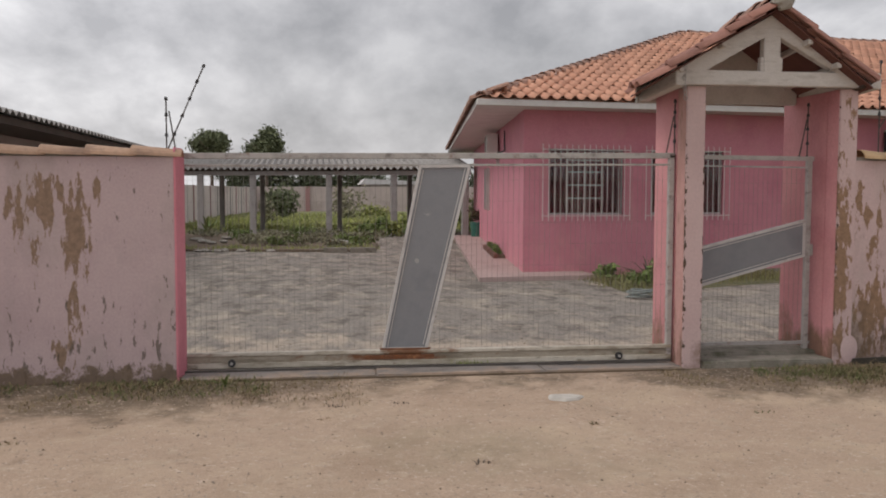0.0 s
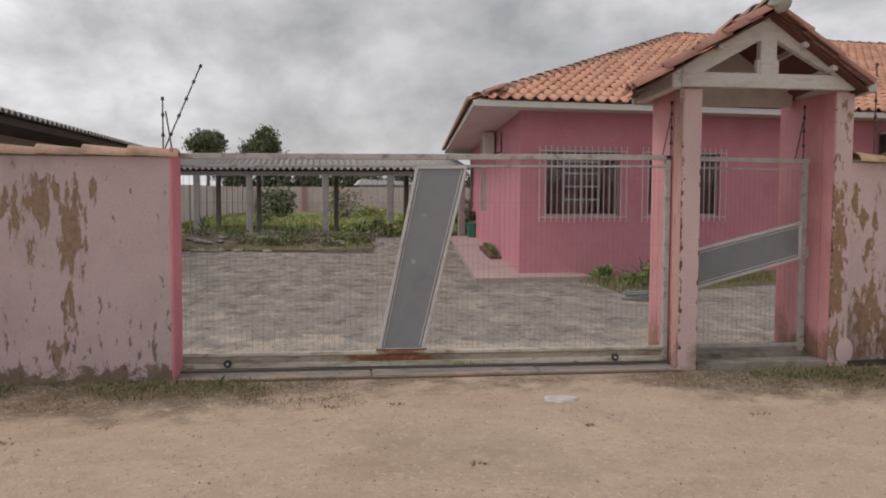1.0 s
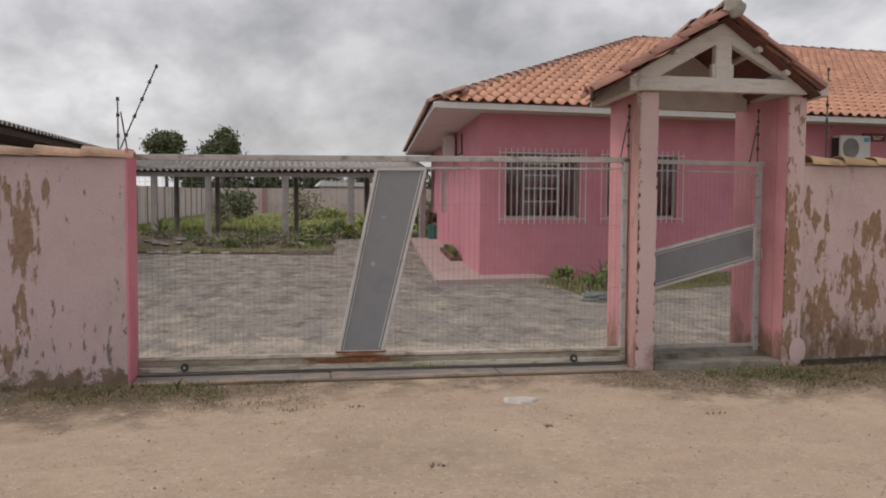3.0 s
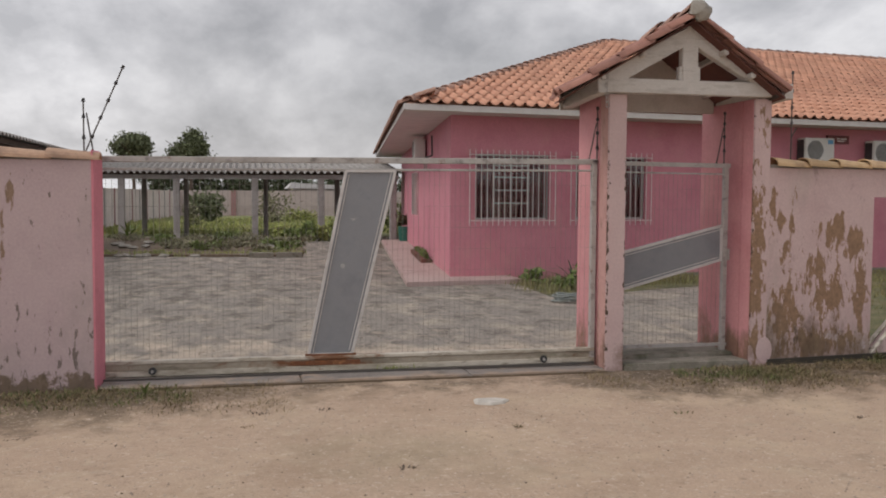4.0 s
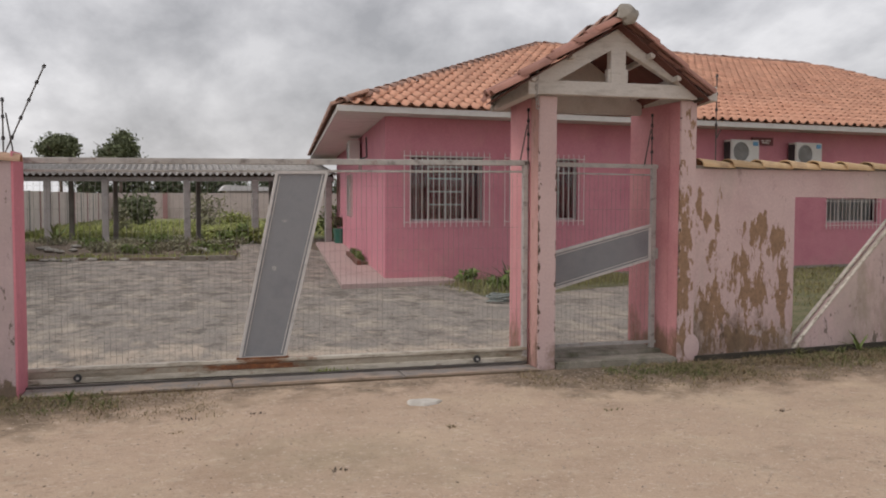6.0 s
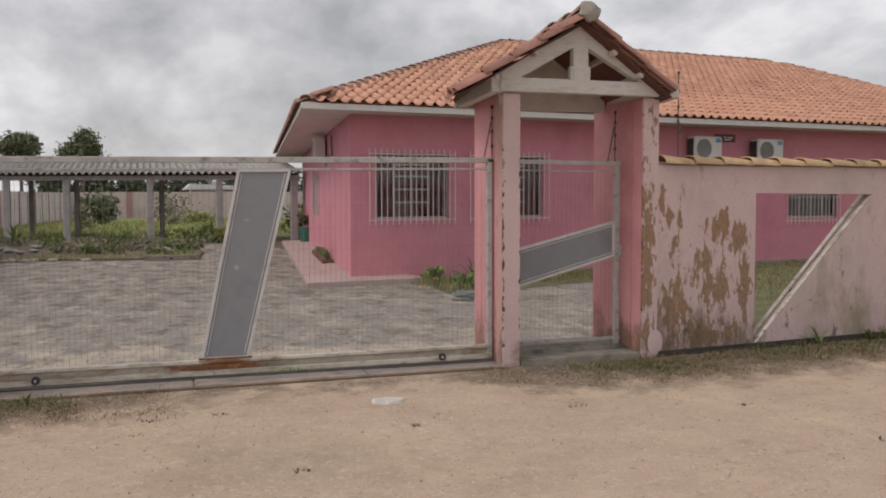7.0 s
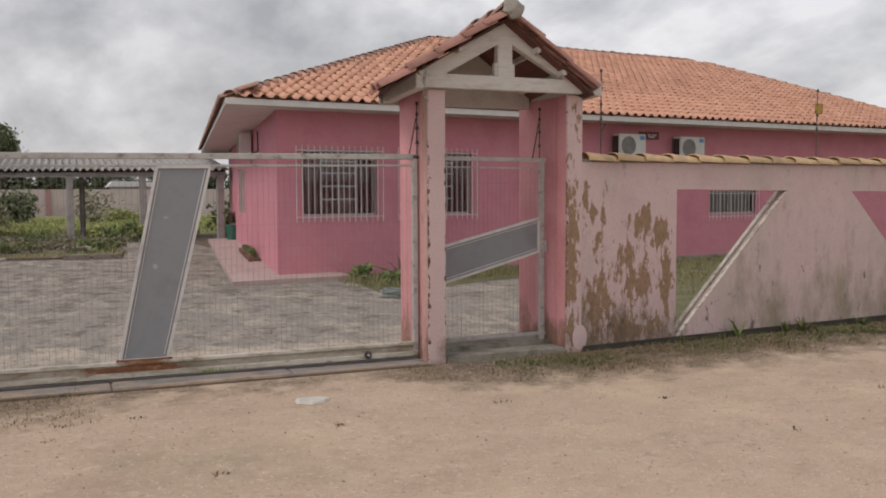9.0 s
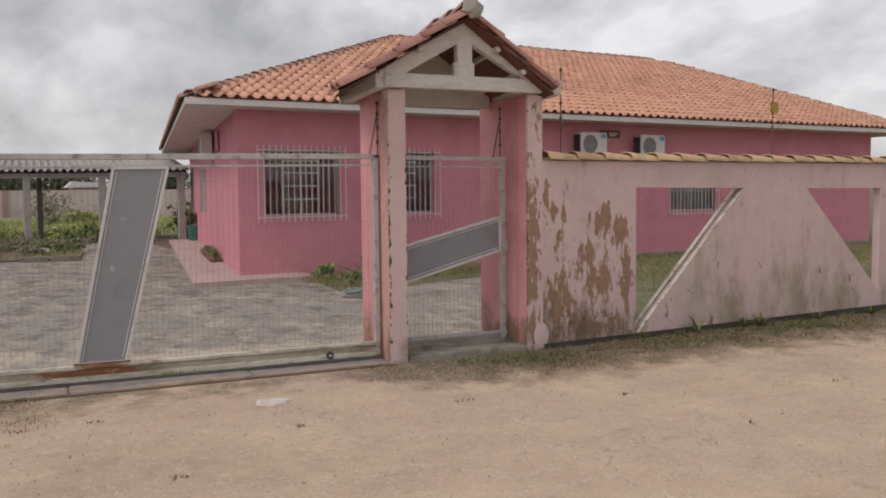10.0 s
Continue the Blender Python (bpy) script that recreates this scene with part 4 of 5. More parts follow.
def fence_arm(at, rods, label):
    """Rods with black insulators that carry the electric fence; rods: (foot, tip, insulators)."""
    g = thing("fence_bracket", at, label, "fence bracket", "electric fence brackets")
    for foot, tip, stops in rods:
        foot, tip = Vector(foot), Vector(tip)
        bm = bmesh.new()
        tube(bm, foot, tip, 0.0068, 8)
        r = part("rod", bm, rod, g)
        for f in stops:
            c = foot.lerp(tip, f)
            bm = bmesh.new()
            tube(bm, c - (tip - foot).normalized() * 0.016, c + (tip - foot).normalized() * 0.016, 0.017, 10, 0.012)
            part("insulator", bm, black_plastic, r)
    return g


fence_arm((-2.27, 0.2, 2.05), (((-2.29, 0.2, 2.08), (-1.95, 0.15, 2.85), (0.2, 0.42, 0.62, 0.82, 1.0)), ((-2.285, 0.14, 2.08), (-2.285, 0.14, 2.56), (0.3, 0.68, 0.98)),
          ((-2.21, 0.17, 2.08), (-2.265, 0.17, 2.44), ())), "crossed dark fence rods with black insulators on the wall end")
for x, y in ((2.548, 0.27), (4.05, GY)):
    fence_arm((x + 0.02, y, 2.09), (((x + 0.04, y, 2.07), (x + 0.04, y, 2.62), (0.02, 0.28, 0.55, 0.80, 1.0)), ((x - 0.05, y, 2.07), (x + 0.03, y, 2.47), (0.03,))),
              "dark upright fence rod with a stay on the gate")
fence_arm((4.66, east(4.66) + 0.08, 2.1), (((4.68, 0.11, 2.08), (4.68, 0.11, 3.03), (0.45, 0.62, 0.8, 1.0)), ((4.68, 0.11, 2.36), (4.74, 0.11, 2.46), ())), "dark upright fence rod on the street wall")
fence_arm((7.97, 0.3, 2.1), (((7.98, 0.32, 2.08), (7.97, 0.3, 2.98), (0.45, 0.65, 0.98)),), "dark upright fence rod with a yellow sign on the wall")
bm = bmesh.new()
box(bm, 7.91, 8.04, 0.278, 0.288, 2.67, 2.80)
soften(bm, 0.01)
warn = material("faded_yellow_sign", ((0.30, 0.20, 0.03), (0.38, 0.26, 0.05)), 12, 90, 0.7, 0.0)
overlay(warn, (0.12, 0.09, 0.03), 0.5, 0.6, 22.0, strength=0.7)
tagged(part("warning_sign", bm, warn), "small faded yellow sign on a fence rod", "sign")

# ---- house ----
HM = Matrix(((1, 0.12, 0, 3.21), (0.11, 1, 0, 9.54), (0, 0, 1, 0), (0, 0, 0, 1)))
HU, HV, HZ = 20.43, 18.5, 3.37


def hpart(name, bm, mat, parent=None, label=""):
    """As part(), for a mesh written in the house's own axes: u along its front, v to its back."""
    bm.transform(HM)
    return part(name, bm, mat, parent, label)


def wall_with_holes(bm, u0, u1, z0, z1, v0, v1, holes):
    """A wall of thickness v0..v1 with square holes (u0, u1, z0, z1), side by side."""
    at = u0
    for a, b, c, d in sorted(holes):
        box(bm, at, a, v0, v1, z0, z1)
        box(bm, a, b, v0, v1, z0, c)
        box(bm, a, b, v0, v1, d, z1)
        at = b
    box(bm, at, u1, v0, v1, z0, z1)
    bmesh.ops.remove_doubles(bm, verts=bm.verts, dist=0.0005)
    seen = {}
    for f in list(bm.faces):
        k = tuple(round(c, 3) for c in f.calc_center_median())
        seen.setdefault(k, []).append(f)
    bmesh.ops.delete(bm, geom=[f for fs in seen.values() if len(fs) > 1 for f in fs], context="FACES")


WINDOWS = ((0.53, 2.18, 1.25, 2.60), (2.80, 4.48, 1.25, 2.60), (11.74, 13.46, 1.13, 1.74))
SIDE_WINDOW = (9.3, 10.6, 1.15, 2.45)


def window(house, hole, grille, k):
    u0, u1, z0, z1 = hole
    w = under(new("window"), house)
    bm = bmesh.new()
    for a, b, c, d in ((u0, u0 + 0.04, z0, z1), (u1 - 0.04, u1, z0, z1), (u0 + 0.04, u1 - 0.04, z0, z0 + 0.04), (u0 + 0.04, u1 - 0.04, z1 - 0.04, z1)):
        box(bm, a, b, 0.09, 0.13, c, d)
    hpart("frame", bm, window_paint, w)
    n = 4
    for i in range(n):
        a, b = u0 + 0.04 + (u1 - u0 - 0.1) * i / n, u0 + 0.04 + (u1 - u0 - 0.1) * (i + 1) / n
        bm = bmesh.new()
        box(bm, a + 0.012, b - 0.012, 0.106, 0.110, z0 + 0.04, z1 - 0.04)
        hpart("pane", bm, glass, w)
        if i:
            bm = bmesh.new()
            box(bm, a - 0.014, a + 0.014, 0.092, 0.128, z0 + 0.04, z1 - 0.04)
            hpart("mullion", bm, window_paint, w)
    if z1 - z0 > 1:
        for f in (0.25, 0.45, 0.65, 0.83):
            z = z0 + (z1 - z0) * f
            bm = bmesh.new()
            box(bm, u0 + 0.42, u1 - 0.42, 0.088, 0.105, z - 0.017, z + 0.017)
            hpart("glazing_bar", bm, window_paint, w)
    # a dark curtain hangs inside; in the small window its colour paints reflected sky
    bm = bmesh.new()
    verts = []
    cols = 60
    for i in range(cols + 1):
        u = u0 - 0.1 + (u1 - u0 + 0.2) * i / cols
        v = 0.30 + 0.025 * math.sin(i * 1.3) + 0.012 * math.sin(i * 0.47)
        verts.append((bm.verts.new((u, v, z0 - 0.1)), bm.verts.new((u, v, z1 + 0.05))))
    for i in range(cols):
        bm.faces.new((verts[i][0], verts[i + 1][0], verts[i + 1][1], verts[i][1]))
    bmesh.ops.solidify(bm, geom=bm.faces[:], thickness=0.004)
    hpart("curtain", bm, reflection_cloth if k == 2 else curtain_cloth, w, "curtain coloured grey-blue as sky reflected in the glass" if k == 2 else "dark red curtain behind the glass")
    # welded grille proud of the wall
    g0, g1, gz0, gz1 = grille
    n = int(round((g1 - g0) / 0.13))
    gr = under(new("window_grille"), w)
    for i in range(n + 1):
        u = g0 + (g1 - g0) * i / n
        bm = bmesh.new()
        tube(bm, (u, -0.09, gz0), (u, -0.09, gz1), 0.0085, 6)
        hpart("bar", bm, grille_paint, gr)
    for z in (gz0 + 0.10, gz1 - 0.10):
        bm = bmesh.new()
        box(bm, g0 - 0.02, g1 + 0.02, -0.105, -0.099, z - 0.007, z + 0.007)
        hpart("cross_bar", bm, grille_paint, gr)
    for u in (g0 + 0.02, g1 - 0.02):
        for z in (gz0 + 0.10, gz1 - 0.10):
            bm = bmesh.new()
            box(bm, u - 0.008, u + 0.008, -0.10, 0.02, z - 0.008, z + 0.008)
            hpart("bracket", bm, grille_paint, gr)


EAVE_L, EAVE_R = Vector((2.09, 8.60, 3.47)), Vector((24.9, 11.10, 3.47))
BACK = Vector((0.12, 1, 0)) * 21.0
RIDGE_L, RIDGE_R = Vector((9.68, 17.0, 6.30)), Vector((20.4, 18.18, 6.30))


def house():
    h = thing("house", (3.21, 9.54, 0), "single-storey pink house with a hipped clay tile roof", "house")
    bm = bmesh.new()
    wall_with_holes(bm, 0, HU, -0.1, HZ, 0, 0.2, WINDOWS)
    hpart("wall", bm, pink, h)
    bm = bmesh.new()
    box(bm, 0, HU, HV - 0.2, HV, -0.1, HZ)
    hpart("wall", bm, pink, h)
    bm = bmesh.new()
    a, b, c, d = SIDE_WINDOW
    box(bm, 0, 0.2, 0.2, a, -0.1, HZ)
    box(bm, 0, 0.2, a, b, -0.1, c)
    box(bm, 0, 0.2, a, b, d, HZ)
    box(bm, 0, 0.2, b, HV - 0.2, -0.1, HZ)
    hpart("wall", bm, pink, h)
    bm = bmesh.new()
    box(bm, HU - 0.2, HU, 0.2, HV - 0.2, -0.1, HZ)
    hpart("wall", bm, pink, h)
    bm = bmesh.new()
    box(bm, 0.2, HU - 0.2, 0.2, HV - 0.2, 0.05, 0.1)
    hpart("floor", bm, concrete, h)
    for k, hole in enumerate(WINDOWS):
        u0, u1, z0, z1 = hole
        window(h, hole, (u0 - 0.13, u1 + 0.13, z0 - 0.12, z1 + 0.08) if k < 2 else (u0 - 0.06, u1 + 0.06, z0 - 0.17, z1 + 0.02), k)
    # the side window: white frame and an opened shutter
    sw = under(new("window"), h)
    bm = bmesh.new()
    box(bm, 0.06, 0.10, a, b, c, d)
    hpart("pane", bm, glass, sw)
    for v in (a, b - 0.05):
        bm = bmesh.new()
        box(bm, -0.10, 0.02, v, v + 0.06, c, d)
        hpart("shutter", bm, white_paint, sw)
    # eaves: soffit, fascia boards, roof faces
    corners = [EAVE_L, EAVE_R, EAVE_R + BACK, EAVE_L + BACK]
    bm = bmesh.new()
    lo = [bm.verts.new((p.x, p.y, 3.372)) for p in corners]
    up = [bm.verts.new((p.x, p.y, 3.392)) for p in corners]
    bm.faces.new(lo)
    bm.faces.new(up)
    for i in range(4):
        bm.faces.new((lo[i], lo[(i + 1) % 4], up[(i + 1) % 4], up[i]))
    part("soffit", bm, white_paint, h, "white boarded soffit under the eaves")
    for i in range(4):
        p, q = corners[i], corners[(i + 1) % 4]
        bm = bmesh.new()
        beam(bm, (p.x, p.y, 3.42), (q.x, q.y, 3.42), 0.025, 0.115)
        part("fascia_board", bm, white_paint, h)
    roof = under(new("roof"), h)
    rl, rr = RIDGE_L, RIDGE_R
    for loop in ((corners[0], corners[1], rr, rl), (corners[2], corners[3], rl, rr), (corners[3], corners[0], rl), (corners[1], corners[2], rr)):
        bm = bmesh.new()
        vs = [bm.verts.new(p) for p in loop]
        vd = [bm.verts.new(p - Vector((0, 0, 0.03))) for p in loop]
        bm.faces.new(vs)
        bm.faces.new(vd)
        for i in range(len(vs)):
            bm.faces.new((vs[i], vs[(i + 1) % len(vs)], vd[(i + 1) % len(vs)], vd[i]))
        part("roof_face", bm, clay, roof)
    for p, q in ((corners[0], rl), (rl, rr), (corners[1], rr), (corners[3], rl)):
        d = (q - p).normalized()
        ridge_caps(roof, p + d * 0.12 + Vector((0, 0, 0.01)), q + Vector((0, 0, 0.03)), cap, 0.135, 0.37)
    return h, roof


HOUSE, ROOF = house()


def roof_tiles():
    """Clay tiles on the street face of the roof: the courses by the eave one by one, those above in one mesh."""
    o, e, w, n = slope_frame(EAVE_L, EAVE_R, RIDGE_L)
    width, step = 0.25, 0.36
    length = (EAVE_R - EAVE_L).length
    rl, rr = RIDGE_L - o, RIDGE_R - o
    top = rl.dot(w)
    me = roman_tile("roof_tile", clay, width, 0.42, 0.032)
    co = np.empty(len(me.vertices) * 3)
    me.vertices.foreach_get("co", co)
    co = co.reshape(-1, 3)
    polys = [tuple(p.vertices) for p in me.polygons]
    verts, faces, single = [], [], 0
    for r in range(int(top / step)):
        t = r * step - 0.05
        f = (t + 0.2) / top
        left, right = rl.dot(e) * f, length + (rr.dot(e) - length) * f
        for c in range(int(length / width)):
            s = (c + 0.5) * width
            if not left - 0.02 < s < right + 0.02:
                continue
            m = frame_matrix(o + e * s + w * t + n * (0.025 + random.uniform(0, 0.008)), e, w, n) @ pose(0, 0, 0, random.uniform(-0.7, 0.7), 0, random.uniform(-1.2, 1.2))
            if r < 6 and single < 300 and s < 13.5:
                piece("roof_tile", me, ROOF, m)
                single += 1
            else:
                a = np.array(m)
                base = len(verts)
                verts.extend(co @ a[:3, :3].T + a[:3, 3])
                faces.extend(tuple(base + i for i in p) for p in polys)
    body = from_arrays("roof_tiles", verts, faces, clay)
    for p in body.polygons:
        p.use_smooth = True
    tagged(under(new("roof_tiles", body), ROOF), kind="stuff")


def side_tiles():
    """The lowest courses of the west face, which stand out over its fascia."""
    o, e, w, n = slope_frame(EAVE_L + BACK, EAVE_L, RIDGE_L)
    me = roman_tile("side_tile", cap, 0.25, 0.42, 0.032)
    length = BACK.length
    for r in range(2):
        for c in range(int(length / 0.25)):
            piece("roof_tile", me, ROOF, frame_matrix(o + e * (c + 0.5) * 0.25 + w * (r * 0.36 - 0.10) + n * 0.02, e, w, n))


side_tiles()


fan_grey = material("grey_fan_plastic", ((0.17, 0.165, 0.16), (0.24, 0.235, 0.23)), 6, 80, 0.6, 0.1)


def air_conditioner(m, label, sticker=True):
    """An outdoor unit; its own axes: x along the wall, -y out from it, z up, the foot at 0."""
    g = thing("air_conditioner", (0, 0, 0), label, "air conditioner", "outdoor air conditioner units")
    bm = bmesh.new()
    box(bm, -0.42, 0.42, -0.34, -0.05, 0.03, 0.60)
    soften(bm, 0.02)
    body = part("casing", bm, ac_white, g)
    bm = bmesh.new()
    tube(bm, (-0.13, -0.347, 0.315), (-0.13, -0.338, 0.315), 0.225, 28)
    part("fan_opening", bm, fan_grey, body, "dark round fan opening")
    for r in (0.05, 0.10, 0.15, 0.20):
        bm = bmesh.new()
        for k in range(24):
            a, b = 2 * math.pi * k / 24, 2 * math.pi * (k + 1) / 24
            tube(bm, (-0.13 + r * math.cos(a), -0.355, 0.315 + r * math.sin(a)), (-0.13 + r * math.cos(b), -0.355, 0.315 + r * math.sin(b)), 0.006, 4)
        part("guard_ring", bm, steel, body)
    if sticker:
        bm = bmesh.new()
        box(bm, 0.22, 0.37, -0.344, -0.339, 0.46, 0.56)
        part("sticker", bm, sticker_blue, body, "blue energy sticker")
    bm = bmesh.new()
    box(bm, -0.425, -0.419, -0.30, -0.08, 0.08, 0.55)
    part("side_grille", bm, dark_metal, body, "dark side grille")
    for x in (-0.3, 0.3):
        bm = bmesh.new()
        box(bm, x - 0.02, x + 0.02, -0.36, 0.0, 0.0, 0.03)
        box(bm, x - 0.02, x + 0.02, -0.03, 0.0, -0.2, 0.0)
        part("bracket", bm, steel, g)
    g.matrix_basis = m
    return g


roof_tiles()
LEAN = math.degrees(math.atan(0.11))
for u, z in ((8.84, 2.52), (10.80, 2.50)):
    x, y = 3.21 + u, 9.54 + 0.11 * u
    air_conditioner(pose(x, y, z, 0, 0, LEAN), "white outdoor air conditioner unit on the pink house wall")
x, y = 3.21 + 0.12 * 6.2, 9.54 + 6.2
air_conditioner(pose(x, y, 2.66, 0, 0, -90 - math.degrees(math.atan(0.12))), "white outdoor air conditioner unit under the side eaves", False)
bm = bmesh.new()
tube(bm, (3.62, 13.35, 2.72), (3.60, 13.3, 3.2), 0.02, 8)
tube(bm, (3.62, 13.35, 2.72), (3.55, 14.6, 2.66), 0.02, 8)
tagged(part("coolant_pipe", bm, dark_metal), "dark insulated pipe bent beside the air conditioner", "pipe")
board = thing("wall_sign", (12.8, 10.5, 3.1), "small dark red sign board on the house wall", "sign")
bm = bmesh.new()
box(bm, 9.30, 9.94, -0.05, -0.01, 3.02, 3.21)
hpart("board", bm, material("dark_red_board", ((0.15, 0.045, 0.05), (0.20, 0.065, 0.07)), 5, 60, 0.6, 0.0), board)
for a, b, c in ((9.58, 9.66, 3.12), (9.70, 9.86, 3.12), (9.60, 9.80, 3.07)):
    bm = bmesh.new()
    box(bm, a, b, -0.056, -0.051, c, c + 0.025)
    hpart("writing_bar", bm, grille_paint, board, "pale unreadable writing")
bm = bmesh.new()
box(bm, 4.2, HU, -0.03, -0.004, -0.1, 0.06)
hpart("skirting", bm, concrete, HOUSE, "grey cement skirting")

# ---- porch and pots ----
bm = bmesh.new()
lo = [(2.13, 8.50), (4.55, 8.80), (4.50, 9.70), (3.3, 9.72), (3.21 + 0.12 * 15.6 + 0.1, 25.2), (4.15, 25.2)]
vs = [bm.verts.new((x, y, 0.09)) for x, y in lo]
f = bm.faces.new(vs)
r = bmesh.ops.extrude_face_region(bm, geom=[f])
for v in r["geom"]:
    if isinstance(v, bmesh.types.BMVert):
        v.co.z = -0.1
soften(bm, 0.01)
tagged(part("porch", bm, porch_tile), "low pinkish cement walkway round the house corner", "walkway", kind="structure")


def leaf_cloud(n, centre, radius, size, flat=1.0, seed=0, clumps=7, low=0.2, loose=1.0):
    """Many small leaves gathered in clumps round a centre: vertices and faces."""
    rng = np.random.default_rng(seed)
    c = rng.normal(size=(clumps, 3))
    c /= np.linalg.norm(c, axis=1)[:, None]
    c *= rng.uniform(0.35, 0.8, (clumps, 1)) * np.array(radius)
    pick = rng.integers(0, clumps, n)
    p = c[pick] + rng.normal(size=(n, 3)) * np.array(radius) * rng.uniform(0.16, 0.30, (clumps, 1))[pick] * loose
    p = p[p[:, 2] > -radius[2] * (1 - low)]
    n = len(p)
    a = rng.normal(size=(n, 3))
    a /= np.linalg.norm(a, axis=1)[:, None]
    b = np.cross(a, rng.normal(size=(n, 3)))
    b /= np.linalg.norm(b, axis=1)[:, None]
    s = size * rng.uniform(0.6, 1.4, (n, 1))
    p = p + np.array(centre)
    v = np.stack([p - a * s, p + b * s * 0.42 * flat, p + a * s, p - b * s * 0.42 * flat], 1).reshape(-1, 3)
    return v, [(4 * k, 4 * k + 1, 4 * k + 2, 4 * k + 3) for k in range(n)]


def tree(at, height, radius, seed, label, name="tree", mat=leaf_tree, n=3500, size=0.20, clumps=16):
    g = thing(name, at, label, "tree")
    rng = random.Random(seed)
    bm = bmesh.new()
    base = Vector(at)
    top = base + Vector((0, 0, height - radius[2] * 1.1))
    tube(bm, base - Vector((0, 0, 0.1)), top, height * 0.025, 8, height * 0.015)
    part("trunk", bm, bark, g)
    centre = base + Vector((0, 0, height - radius[2]))
    for k in range(6):
        a = rng.uniform(0, 6.28)
        bm = bmesh.new()
        tube(bm, top - Vector((0, 0, rng.uniform(0, height * 0.15))), centre + Vector((math.cos(a) * radius[0], math.sin(a) * radius[1], rng.uniform(-0.2, 0.5) * radius[2])) * 1.0, height * 0.010, 6, height * 0.003)
        part("limb", bm, bark, g)
    v, f = leaf_cloud(n, centre, radius, size, seed=seed, clumps=clumps, loose=0.68)
    under(new("crown", from_arrays("crown", v, f, mat)), g)
    return g


def shrub(at, radius, seed, label, mat=leaf_green, n=350, size=0.05, name="shrub", clumps=8, group=""):
    g = thing(name, at, label, "shrub", group)
    bm = bmesh.new()
    rng = random.Random(seed)
    base = Vector(at)
    for k in range(4):
        tube(bm, base - Vector((0, 0, 0.03)), base + Vector((rng.uniform(-.5, .5) * radius[0], rng.uniform(-.5, .5) * radius[1], radius[2] * 1.2)), 0.012, 5, 0.005)
    part("stems", bm, bark, g)
    v, f = leaf_cloud(n, base + Vector((0, 0, radius[2] * 0.85)), radius, size, seed=seed, clumps=clumps, low=0.15)
    under(new("leaves", from_arrays("leaves", v, f, mat)), g)
    return g


def spiky(at, n, length, seed, label, mat=leaf_green, group="spiky plants"):
    """A rosette of long pointed leaves that bend outwards."""
    g = thing("spiky_plant", at, label, "plant", group)
    rng = random.Random(seed)
    for k in range(n):
        a, tilt, le = rng.uniform(0, 6.28), rng.uniform(0.25, 1.1), length * rng.uniform(0.7, 1.1)
        d, side = Vector((math.cos(a), math.sin(a), 0)), Vector((-math.sin(a), math.cos(a), 0))
        bm = bmesh.new()
        rows = []
        for i in range(5):
            f = i / 4
            p = Vector(at) + d * (le * math.sin(tilt) * f * (1 + 0.25 * f)) + Vector((0, 0, le * (math.cos(tilt) * f - 0.22 * f * f) + 0.01))
            wd = le * 0.055 * (1 - f) ** 0.7 + 0.002
            rows.append((bm.verts.new(p - side * wd), bm.verts.new(p - Vector((0, 0, wd * 0.5))), bm.verts.new(p + side * wd)))
        for i in range(4):
            for j in range(2):
                bm.faces.new((rows[i][j], rows[i][j + 1], rows[i + 1][j + 1], rows[i + 1][j]))
        part("leaf", bm, mat, g)
    return g


def grass(name, spots, height, width, mat, label, seed, lean=0.5):
    """Bent blades at the given spots (x, y, z), in one mesh of kind stuff."""
    rng = np.random.default_rng(seed)
    p = np.array(spots)
    n = len(p)
    a = rng.uniform(0, 2 * np.pi, n)
    h = height[0] + (height[1] - height[0]) * rng.beta(1.5, 3, n)
    w = width * rng.uniform(0.6, 1.4, n)
    d = np.stack([np.cos(a), np.sin(a), np.zeros(n)], 1)
    s = np.stack([-np.sin(a), np.cos(a), np.zeros(n)], 1)
    b = rng.uniform(0.1, lean, n) * h
    up = np.array([0, 0, 1.0])
    mid = p + d * (b * 0.3)[:, None] + up * (h * 0.6)[:, None]
    tip = p + d * b[:, None] + up * h[:, None]
    v = np.stack([p - s * w[:, None] / 2, p + s * w[:, None] / 2, mid + s * w[:, None] * 0.35, mid - s * w[:, None] * 0.35, tip], 1).reshape(-1, 3)
    f = []
    for k in range(n):
        f.append((5 * k, 5 * k + 1, 5 * k + 2, 5 * k + 3))
        f.append((5 * k + 3, 5 * k + 2, 5 * k + 4))
    return tagged(new(name, from_arrays(name, v, f, mat)), label, "grass", kind="stuff")


def spread(n, x0, x1, near, far, seed, tuft=0.12, each=9, clear=None):
    """Spots in tufts between two lines y = near(x) and y = far(x), thicker towards far."""
    rng = np.random.default_rng(seed)
    out = []
    while len(out) < n:
        x = rng.uniform(x0, x1)
        f = rng.beta(2.2, 1.2)
        y = near(x) + (far(x) - near(x)) * f
        if noise.noise(Vector((x * 1.3, y * 1.3, seed))) < -0.08 + 0.25 * rng.uniform(-1, 1):
            continue
        for k in range(each):
            q = rng.normal(size=2) * tuft * 0.5
            if clear is None or clear(x + q[0], y + q[1]):
                out.append((x + q[0], y + q[1], 0.0))
    return out[:n]


